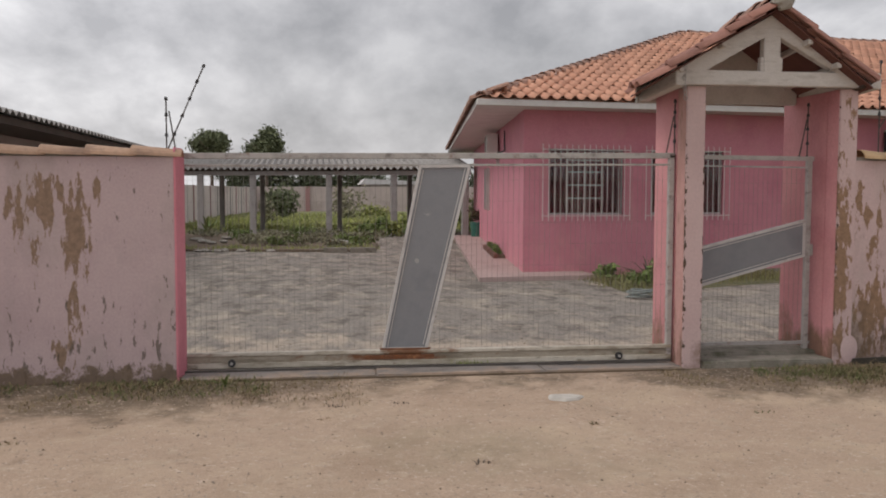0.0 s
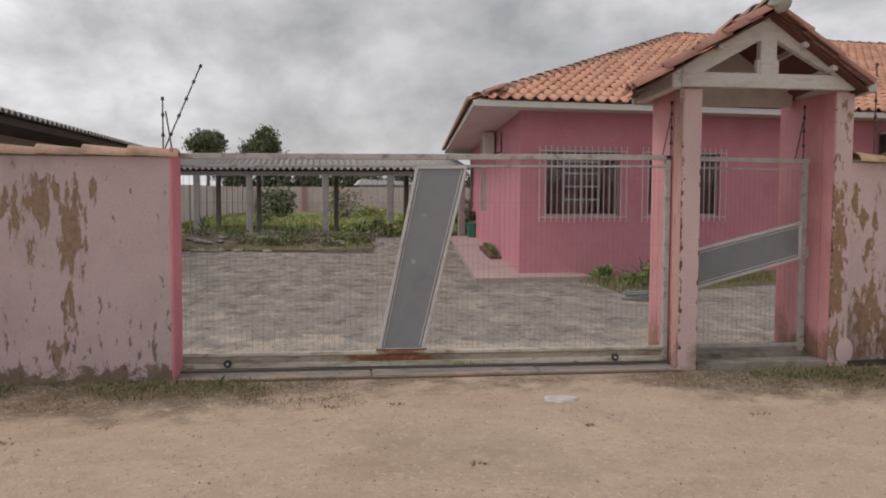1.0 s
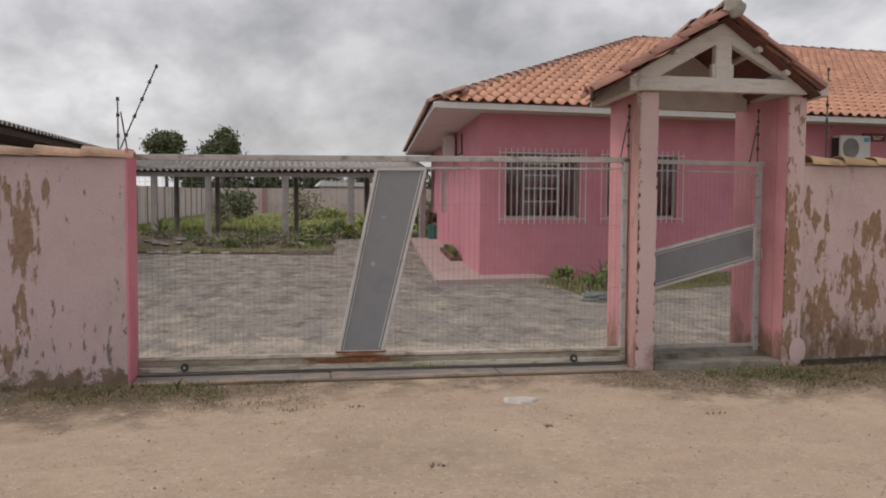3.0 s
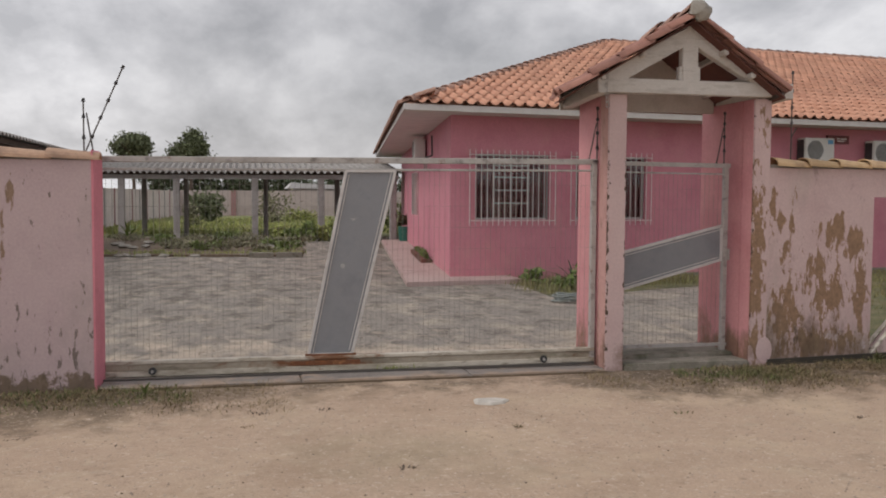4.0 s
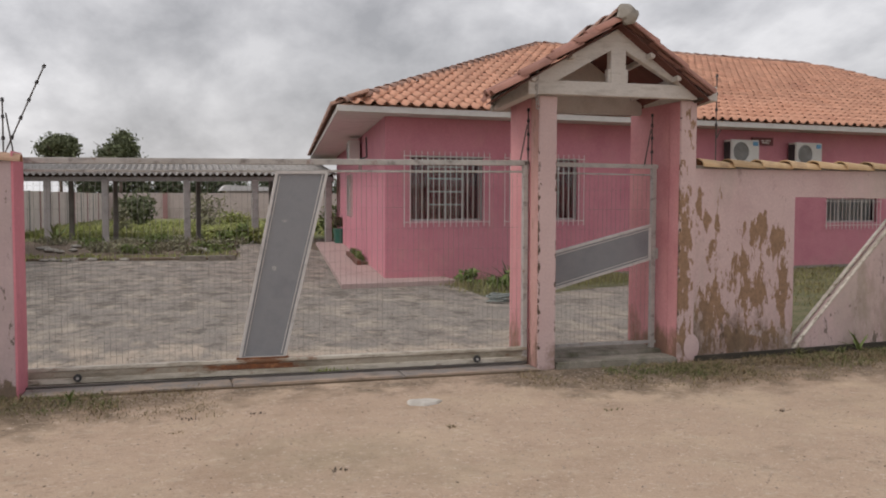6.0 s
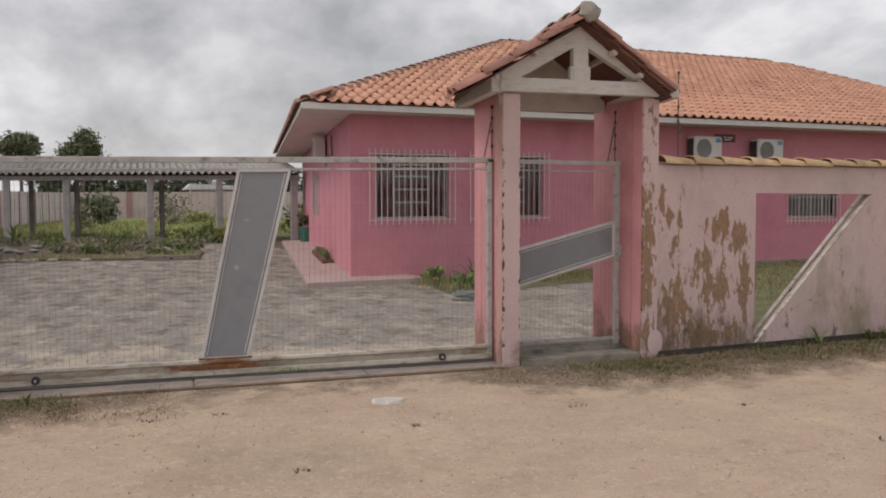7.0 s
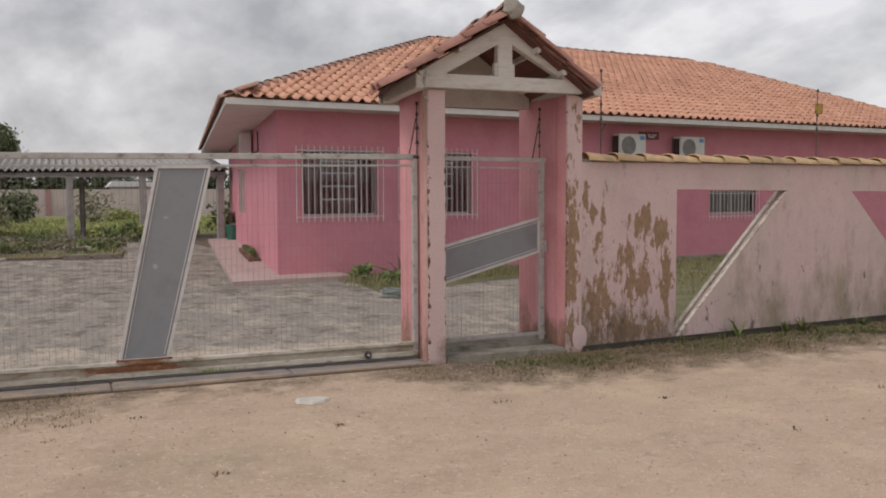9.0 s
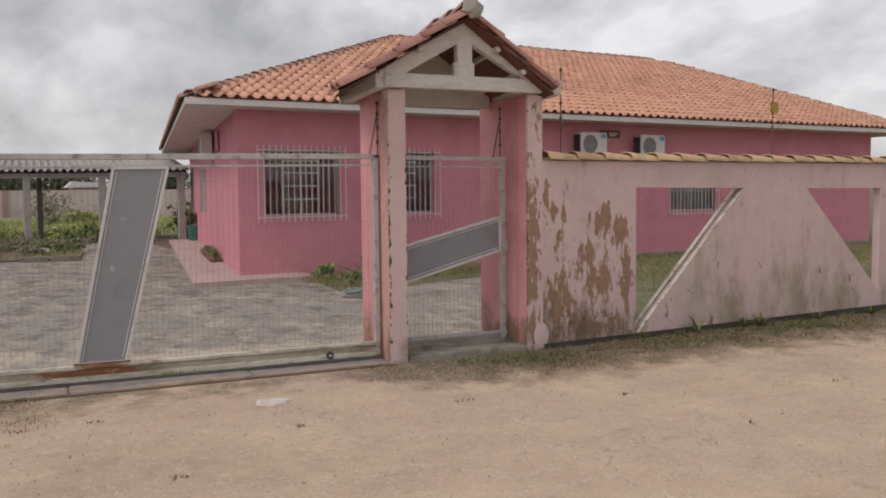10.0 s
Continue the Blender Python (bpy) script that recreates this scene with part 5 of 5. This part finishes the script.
# green pot by the far end of the walkway
pot = thing("plant_pot", (4.92, 24.2, 0.09), "green plastic plant pot with reddish leaves on the walkway", "plant pot")
bm = bmesh.new()
tube(bm, (4.92, 24.2, 0.09), (4.92, 24.2, 0.62), 0.24, 18, 0.30)
part("pot", bm, pot_green, pot)
v, f = leaf_cloud(260, (4.92, 24.2, 0.95), (0.32, 0.32, 0.36), 0.08, seed=3)
under(new("leaves", from_arrays("leaves", v, f, material("reddish_leaf", ((0.09, 0.04, 0.03), (0.07, 0.08, 0.03)), 3, 30, 0.8, 0.0, island=0.4))), pot)
# planting strip edged with bricks along the side wall
edge = thing("planting_strip", (3.75, 14.5, 0.09), "narrow planting strip edged with dark bricks at the house foot", "planter")
bm = bmesh.new()
box(bm, -0.11, 0.11, -0.055, 0.055, 0, 0.11)
soften(bm, 0.008, 1)
bme = shape("brick", bm, brick_red)
for k in range(17):
    y = 13.4 + 0.235 * k
    piece("brick", bme, edge, pose(3.21 + 0.12 * (y - 9.54) - 0.26, y, 0.09, 0, 0, 83 + random.uniform(-4, 4)))
bm = bmesh.new()
beam(bm, (3.21 + 0.12 * 3.9 - 0.12, 13.4, 0.12), (3.21 + 0.12 * 7.8 - 0.12, 17.3, 0.12), 0.2, 0.07)
part("soil", bm, soil, edge)
for k in range(9):
    y = 13.8 + 0.4 * k
    shrub((3.21 + 0.12 * (y - 9.54) - 0.13, y, 0.15), (0.10, 0.16, 0.10), 40 + k, "small green plant in the planting strip", leaf_green, 110, 0.04, "small_plant", 4, "plants in the strip")

# ---- carport ----
def cy(x):
    """The line of the carport's front posts."""
    return 27.75 - 0.36 * x


def carport():
    g = thing("carport", (0, 28, 0), "long open carport with grey posts and a corrugated roof", "carport")
    for x, back in ((-5.62, 0), (-3.45, 0), (-0.42, 0), (2.08, 0), (4.75, 0), (-4.95, 2.2), (-3.2, 2.2), (0.05, 2.2), (2.9, 2.2)):
        y = cy(x) + back
        w = 0.125 if not back else 0.10
        bm = bmesh.new()
        box(bm, x - w, x + w, y - w, y + w, -0.05, 2.40)
        soften(bm, 0.015, 1)
        part("post", bm, dark_post if back else post_paint, g)
    for back, z in ((0, 2.44), (2.2, 2.75)):
        bm = bmesh.new()
        beam(bm, (-7.4, cy(-7.4) + back, z), (4.95, cy(4.95) + back, z), 0.16, 0.17)
        part("beam", bm, post_paint, g)
    # dark beam added in place of the shade under the sheets
    bm = bmesh.new()
    beam(bm, (-7.4, cy(-7.4) + 0.05, 2.585), (4.95, cy(4.95) + 0.05, 2.585), 0.10, 0.11)
    part("purlin", bm, dark_wood, g, "added dark beam standing in for shade under the sheets")
    # dark board added to close the bright sky gap below the roof
    bm = bmesh.new()
    beam(bm, (-7.4, cy(-7.4) + 4.6, 2.75), (4.95, cy(4.95) + 4.6, 2.75), 0.10, 0.55)
    part("back_board", bm, dark_wood, g, "added dark board closing off the sky under the roof")
    bm = bmesh.new()
    n = 420
    x0, x1 = -7.6, 5.0
    rows = []
    for v in (0.0, 1.0):
        for th in (0.0, 0.012):
            rows.append([bm.verts.new((x0 + (x1 - x0) * i / n, cy(x0 + (x1 - x0) * i / n) - 0.45 + 5.4 * v, 2.63 + 0.70 * v - th + 0.06 * math.sin(2 * math.pi * (x0 + (x1 - x0) * i / n) / 0.25))) for i in range(n + 1)])
    for i in range(n):
        bm.faces.new((rows[0][i], rows[0][i + 1], rows[2][i + 1], rows[2][i]))
        bm.faces.new((rows[1][i], rows[1][i + 1], rows[3][i + 1], rows[3][i]))
        bm.faces.new((rows[0][i], rows[0][i + 1], rows[1][i + 1], rows[1][i]))
    part("corrugated_roof", bm, cement, g, "weathered corrugated fibre cement sheets")


carport()


def side_building():
    g = thing("side_building", (-9, 15, 0), "low cream building with a corrugated roof behind the wall", "building")
    bm = bmesh.new()
    box(bm, -12.5, -8.0, 5.2, 24.3, -0.1, 3.06)
    part("wall", bm, plaster, g)
    bm = bmesh.new()
    n = 560
    y0, y1 = 4.4, 25.0
    rows = []
    for v in (0.0, 1.0):
        for th in (0.0, 0.015):
            rows.append([bm.verts.new((-6.6 - 6.2 * v, y0 + (y1 - y0) * i / n, 3.20 + 1.1 * v - th + 0.045 * math.sin(2 * math.pi * (y0 + (y1 - y0) * i / n) / 0.36))) for i in range(n + 1)])
    for i in range(n):
        bm.faces.new((rows[0][i], rows[0][i + 1], rows[2][i + 1], rows[2][i]))
        bm.faces.new((rows[1][i], rows[1][i + 1], rows[3][i + 1], rows[3][i]))
        bm.faces.new((rows[0][i], rows[0][i + 1], rows[1][i + 1], rows[1][i]))
    part("corrugated_roof", bm, cement, g, "dark corrugated roof sheets")
    bm = bmesh.new()
    box(bm, -8.05, -6.75, 4.6, 24.8, 2.98, 3.13)
    part("eaves_lining", bm, dark_wood, g, "dark boarded eaves")


side_building()

# ---- yard walls and what stands behind them ----
# lightened copy of the far wall paint, to offset shade on this face
lightened_wall = material("lightened_yard_wall_paint", ((0.56, 0.48, 0.465), (0.64, 0.56, 0.54), (0.51, 0.43, 0.415)), 0.6, 20, 0.9, 0.15)
pilaster_pink = material("dull_pink_pilaster", ((0.33, 0.185, 0.185), (0.38, 0.22, 0.22)), 1, 30, 0.9, 0.1)
WEST_A, WEST_B = Vector((-8.75, 30.0, 0)), Vector((-6.15, 70.0, 0))   # the yard wall runs in towards the back
way = (WEST_B - WEST_A).normalized()
bm = bmesh.new()
beam(bm, WEST_A + Vector((0, 0, 0.98)), WEST_B + Vector((0, 0, 0.98)), 0.16, 2.16)
yard_wall = tagged(part("wall_yard_west", bm, lightened_wall), "pale pink yard wall, lightened against its shade, with darker pilasters", "wall", kind="structure")
for k in range(15):
    o = WEST_A + way * (1.0 + 2.6 * k) + Vector((0.09, 0, 0))
    bm = bmesh.new()
    beam(bm, o + Vector((0, 0, 0.99)), o + way * 0.15 + Vector((0, 0, 0.99)), 0.08, 2.18)
    part("pilaster", bm, pilaster_pink if k % 2 else post_paint, yard_wall)
bm = bmesh.new()
box(bm, -6.3, 34, 70, 70.16, -0.1, 2.13)
back_wall = tagged(part("wall_yard_back", bm, back_paint), "pale pink back wall of the yard", "wall", kind="structure")
for x in (-1.6, 8.2, 13.0):
    bm = bmesh.new()
    box(bm, x - 0.2, x + 0.2, 69.9, 70.02, -0.1, 2.15)
    part("pilaster", bm, pilaster_pink, back_wall)
far = thing("far_building", (5.3, 74, 0), "low far building with a pale metal roof", "building")
bm = bmesh.new()
box(bm, 3.3, 8.4, 72, 77, -0.1, 2.35)
part("wall", bm, plaster, far)
bm = bmesh.new()
prism(bm, [(2.9, 2.35), (8.9, 2.35), (8.3, 2.62), (3.4, 2.85)], 71.6, 77.4)
part("roof", bm, pale_roof, far, "pale sheet metal roof")

tree((-9.9, 73, 0), 7.05, (2.15, 1.7, 1.6), 14, "dark rounded tree behind the yard wall", n=9000, size=0.15, clumps=20)
tree((-5.2, 73, 0), 7.35, (2.1, 1.8, 1.9), 19, "dark spreading tree behind the yard wall", n=11000, size=0.15, clumps=22)
v, f = [], []
rng = random.Random(5)
for k in range(34):
    cv, cf = leaf_cloud(800, (-9 + k * 1.05, 79 + rng.uniform(-2, 2), rng.uniform(2.2, 2.7)), (1.5, 1.2, rng.uniform(1.5, 2.0)), 0.18, seed=100 + k, clumps=7)
    b = len(v)
    v.extend(cv)
    f.extend(tuple(b + i for i in q) for q in cf)
tagged(new("far_bushes", from_arrays("far_bushes", v, f, leaf_dark)), "dark belt of bushes behind the back wall", "bushes", kind="stuff")

shrub((-3.2, 50.5, 0), (1.25, 1.2, 1.25), 21, "dense dark green shrub before the back wall", leaf_tree, 1500, 0.16, "tall_shrub", 12)
shrub((1.05, 47.5, 0), (1.3, 1.1, 1.15), 22, "airy grey-green shrub before the back wall", leaf_grey, 700, 0.12, "tall_shrub", 10)
shrub((2.9, 52.2, 0), (1.35, 0.7, 0.5), 23, "low yellow-green clipped hedge on the lawn", grass_green, 900, 0.10, "hedge", 14)
shrub((-3.55, 40.5, 0), (0.55, 0.5, 0.75), 24, "narrow dark shrub on the lawn", leaf_grey, 600, 0.09, "tall_shrub", 8)
for k, (x, y, r, h, mat) in enumerate(((1.05, 26.3, 0.5, 0.30, leaf_green), (2.0, 26.4, 0.45, 0.34, grass_green), (2.75, 26.2, 0.5, 0.34, leaf_green), (0.5, 26.6, 0.35, 0.26, grass_green), (4.0, 35.5, 1.0, 0.5, grass_green),
                                       (5.9, 30.8, 0.9, 0.75, leaf_green), (6.6, 33.5, 1.1, 0.8, grass_green), (1.55, 26.2, 0.32, 0.52, leaf_green))):
    shrub((x, y, 0), (r, r * 0.8, h), 60 + k, "leafy green shrub beside the carport", mat, 520, 0.10, "shrub", 9, "shrubs by the carport")

# ---- planting bed ----
flat_area("planting_bed", [(-7.2, 18.4), (-4.6, 18.05), (-2.8, 17.85), (-1.5, 17.55), (0.7, 17.35), (1.0, 20.3), (0.9, 26.0), (-1.5, 27.2), (-7.3, 29.0)], 0.06, 0.12, soil, "earth bed with herbs and stones before the carport", "planting bed")
rng = random.Random(8)
bm = bmesh.new()
bmesh.ops.create_icosphere(bm, subdivisions=2, radius=0.5)
for q in bm.verts:
    q.co += q.co.normalized() * 0.14 * noise.noise(q.co * 3)
    q.co.z *= 0.55
stone_me = shape("stone", bm, mortar)
row = thing("stone_edging", (-2, 17.7, 0), "row of rough pale stones along the planting bed", "stones")
for k in range(26):
    if rng.random() < 0.35:
        continue
    f_ = k / 25
    x = -5.9 + 6.6 * f_
    m = pose(x + rng.uniform(-.08, .08), 18.05 - 0.62 * f_ + rng.uniform(-.08, .08), 0.03, 0, 0, rng.uniform(0, 360)) @ Matrix.Diagonal((rng.uniform(.2, .42), rng.uniform(.16, .3), rng.uniform(.14, .3), 1))
    piece("stone", stone_me, row, m)
for k, (x, y, s) in enumerate(((-4.85, 22.5, 0.5), (-4.15, 20.4, 0.35), (-3.85, 21.2, 0.4), (-4.5, 21.2, 0.5), (-0.25, 20.2, 0.7), (0.15, 20.0, 0.55), (-4.0, 23.5, 0.45))):
    ob = new("garden_stone", stone_me)
    ob.matrix_basis = pose(x, y, 0.12, 0, 0, k * 50) @ Matrix.Diagonal((s, s * 0.7, s * 0.5, 1))
    tagged(ob, "pale rough stone lying in the planting bed", "stone", "stones in the bed")
for k, (x0, x1, y0, y1) in enumerate(((-0.75, -0.05, 17.0, 17.35), (0.0, 0.75, 17.05, 17.3))):
    bm = bmesh.new()
    box(bm, x0, x1 - 0.03, y0, y1, -0.02, 0.14)
    soften(bm, 0.02)
    tagged(part("kerb_stone", bm, mossy), "dark grey kerb stone at the corner of the bed", "kerb stone", "kerb stones of the bed")
spots = ((-3.1, 20.8, .55, .35), (-2.5, 19.9, .6, .38), (-2.0, 19.8, .55, .40), (-1.5, 19.8, .5, .36), (-1.0, 21.3, .6, .42), (0.45, 19.5, .42, .42), (0.85, 21.5, .5, .5), (0.2, 22.5, .5, .35),
         (-3.6, 24.0, .6, .35), (-5.6, 20.2, .5, .3), (-2.6, 23.8, .8, .4), (-1.6, 24.5, .8, .45), (-0.6, 24.6, .6, .4), (-5.0, 25.5, .7, .35), (0.0, 21.0, .4, .4), (-6.3, 22.0, .6, .35), (-0.4, 18.6, .35, .3))
for k, (x, y, r, h) in enumerate(spots):
    shrub((x, y, 0.06), (r, r * 0.8, h * 0.48), 80 + k, "low bushy herb in the planting bed", (leaf_grey, leaf_grey, leaf_green)[k % 3], 420, 0.05, "herb_bush", 9, "herbs in the bed")
spiky((-5.1, 27.6, 0.06), 22, 1.0, 1, "pale green agave with long pointed leaves", leaf_green)
spiky((-2.2, 21.9, 0.06), 14, 0.6, 2, "small grey-green spiky plant in the bed", leaf_grey)
spiky((5.45, 8.35, 0.0), 16, 0.62, 3, "dark green spiky plant at the house foot", leaf_dark)
spiky((4.95, 7.9, 0.0), 12, 0.42, 4, "small green spiky plant at the house foot", leaf_green)

# a coil of garden hose in the weeds before the house
hose_green = material("faded_blue_green_hose", ((0.20, 0.23, 0.215), (0.28, 0.31, 0.295)), 6, 80, 0.5, 0.05)
bm = bmesh.new()
rng = random.Random(12)
last = None
for k in range(150):
    a = k * 0.21
    r = 0.18 + 0.04 * math.sin(k * 0.13) + rng.uniform(-0.004, 0.004)
    p = Vector((4.24 + r * math.cos(a), 5.60 + r * math.sin(a), 0.02 + 0.0009 * k + 0.008 * math.sin(k * 0.4)))
    if last is not None:
        tube(bm, last, p, 0.014, 6)
    last = p
tagged(part("garden_hose", bm, hose_green), "coil of faded blue-green garden hose lying in the weeds", "hose")

# ---- grass ----
grass("bed_grass", spread(1800, -6.9, 0.8, lambda x: 17.75 - 0.09 * (x + 4), lambda x: 18.9, 31, 0.25), (0.06, 0.26), 0.022, grass_green, "pale green grass along the edge of the bed", 1)
grass("lawn_grass", spread(15000, -7.4, 14, lambda x: 64.0, lambda x: 31.0, 32, 0.8, 12), (0.10, 0.34), 0.05, grass_green, "uneven green lawn grass behind the carport", 2)
grass("yard_weeds", spread(3000, 4.3, 8.6, lambda x: 5.9 + 0.75 * (min(x, 7.2) - 4.3), lambda x: 9.1 + 0.11 * (x - 3.2), 33, 0.30, 14), (0.05, 0.24), 0.020, grass_olive, "rank green weeds before the house", 3)
shrub((4.7, 8.5, 0), (0.35, 0.3, 0.18), 91, "low leafy weed at the house foot", leaf_green, 260, 0.06, "weed", 6, "weeds at the house foot")
shrub((5.2, 7.6, 0), (0.4, 0.4, 0.16), 92, "low leafy weed at the house foot", leaf_green, 260, 0.06, "weed", 6, "weeds at the house foot")
shrub((5.9, 8.6, 0), (0.5, 0.3, 0.22), 93, "low leafy weed at the house foot", leaf_green, 300, 0.06, "weed", 6, "weeds at the house foot")
grass("front_grass", spread(14000, 5.6, 21, lambda x: 1.6, lambda x: 9.3 + 0.11 * (x - 3.2), 34, 0.5, 14, lambda x, y: x > -0.6 + 0.66 * (y + 8.37) or y > 8.0), (0.03, 0.13), 0.018, grass_olive, "short grass between wall and house", 4)
grass("verge_grass", spread(11000, -9, -0.6, lambda x: -1.25, lambda x: -0.02, 35, 0.16, 12), (0.010, 0.055), 0.007, grass_dry, "dry trodden grass along the wall foot", 5, 3.0)
grass("verge_grass", spread(4200, -9, -1.3, lambda x: -0.9, lambda x: -0.02, 36, 0.10, 12), (0.012, 0.065), 0.008, verge_green, "green tufts along the wall foot", 6, 1.8)
grass("verge_grass", spread(18000, 2.35, 13, lambda x: east(x) * (x > 4.3) - 1.3, lambda x: east(x) * (x > 4.3) - 0.13, 37, 0.16, 12, lambda x, y: y < -0.04 or x > 4.5), (0.010, 0.055), 0.007, grass_dry, "dry trodden grass along the wall foot", 7, 3.0)
grass("verge_grass", spread(6500, 3.2, 13, lambda x: east(x) - 0.95, lambda x: east(x) - 0.13, 38, 0.10, 14, lambda x, y: x > 4.4 or y < -0.08), (0.012, 0.075), 0.008, verge_green, "green tufts along the wall foot", 8, 1.6)
grass("kerb_weeds", [(0.55 + random.gauss(0, 0.10), 0.28 + random.gauss(0, 0.01), 0.03) for k in range(50)], (0.02, 0.07), 0.01, grass_green, "tiny weeds in the kerb crack", 9)
spiky((6.55, east(6.55) - 0.12, 0.0), 7, 0.34, 7, "thin green weed against the street wall", leaf_green)
for k, (x, d, n, le) in enumerate(((7.5, 0.22, 34, 0.24), (7.3, 0.15, 26, 0.18), (5.7, 0.12, 18, 0.14), (8.6, 0.2, 26, 0.16), (9.6, 0.25, 26, 0.18), (6.2, 0.25, 20, 0.12))):
    spiky((x, east(x) - d, 0.0), n, le, 20 + k, "dark green grass clump by the street wall", verge_green, "grass clumps by the wall")
spiky((-1.75, -0.30, 0.0), 8, 0.16, 9, "small green weed by the wall end", leaf_green)

# ---- street litter ----
bm = bmesh.new()
for bend, low, high in ((0.0, 0.0, 0.018), (0.4, 0.016, 0.026)):
    ring = [(math.cos(a) * r * (1 - bend * 0.3), math.sin(a) * r * 0.75 * (1 - bend * 0.3)) for a, r in ((0.15, 0.19), (0.9, 0.15), (1.5, 0.12), (2.3, 0.17), (2.9, 0.14), (3.6, 0.165), (4.5, 0.15), (5.4, 0.15))]
    base = [bm.verts.new((x, y, low)) for x, y in ring]
    top = [bm.verts.new((x * 0.94, y * 0.94, high + 0.03 * x)) for x, y in ring]
    bm.faces.new(top)
    bm.faces.new(base[::-1])
    for k in range(8):
        bm.faces.new((base[k], base[(k + 1) % 8], top[(k + 1) % 8], top[k]))
slab = tagged(part("broken_slab", bm, slab_white), "flat broken piece of pale slab lying on the dirt", "slab")
slab.matrix_basis = pose(1.11, -1.08, -0.02, 0, 3, 4)


def pebbles(name, n, size, mat, label, seed, x0=-5, x1=10, y0=-4.6, y1=-0.1):
    rng = np.random.default_rng(seed)
    v, f = [], []
    tops = np.array([(1, 0, 0.1), (0.4, 0.9, 0), (-0.8, 0.6, 0.1), (-0.9, -0.5, 0), (0.3, -0.9, 0.1), (0.1, 0.05, 0.75)])
    for k in range(n):
        x, y = rng.uniform(x0, x1), rng.uniform(y0, y1)
        s = size * rng.uniform(0.5, 1.6)
        a = rng.uniform(0, 6.28)
        c, d = math.cos(a), math.sin(a)
        p = tops * s * rng.uniform(0.7, 1.3, (6, 1))
        b = len(v)
        z = ground_height(x, y) if y < 0 else -0.004
        v.extend((x + q[0] * c - q[1] * d, y + q[0] * d + q[1] * c, z + q[2]) for q in p)
        f.extend((b + i, b + (i + 1) % 5, b + 5) for i in range(5))
    return tagged(new(name, from_arrays(name, v, f, mat)), label, "gravel", kind="stuff")


pebbles("gravel", 9000, 0.007, pebble, "scattered pale gravel on the dirt street", 51)
pebbles("gravel", 500, 0.007, soil, "scattered dark crumbs of earth on the dirt street", 52)
pebbles("gravel", 900, 0.011, stone_grey, "scattered pale stones on the yard", 53, -6.5, 5, 0.7, 16)
pebbles("gravel", 700, 0.012, soil, "scattered dark crumbs on the yard", 54, -6.5, 5, 0.7, 16)
for k, (x, y, s) in enumerate(((-0.27, -1.05, .05), (-0.91, -1.47, .04), (0.10, -2.75, .045), (2.55, -1.72, .04), (-2.49, -1.5, .05), (-3.05, -1.9, .06), (-0.8, -1.1, .035), (1.1, -1.9, .03), (4.1, -3.36, .05), (5.9, -2.6, .05), (3.9, -2.1, .03))):
    spots = [(x + random.gauss(0, s), y + random.gauss(0, s * 0.5), ground_height(x, y)) for q in range(12)]
    grass("dry_tuft", spots, (0.01, 0.035), 0.012, grass_dry if k % 2 else bark, "small dead tuft flattened on the dirt", 70 + k, 2.5)

chain = thing("chain", (2.5, -0.2, 2.8), "short grey chain hanging from the portal roof", "chain")
bm = bmesh.new()
for k in range(10):
    a, b = 2 * math.pi * k / 10, 2 * math.pi * (k + 1) / 10
    tube(bm, (0.016 * math.cos(a), 0, 0.03 * math.sin(a)), (0.016 * math.cos(b), 0, 0.03 * math.sin(b)), 0.004, 5)
link_me = shape("link", bm, steel)
for k in range(9):
    piece("link", link_me, chain, pose(2.50 + 0.006 * math.sin(k), -0.17, 2.98 - 0.046 * k, 0, 8 * math.sin(k * 2), 90 * (k % 2) + 20))
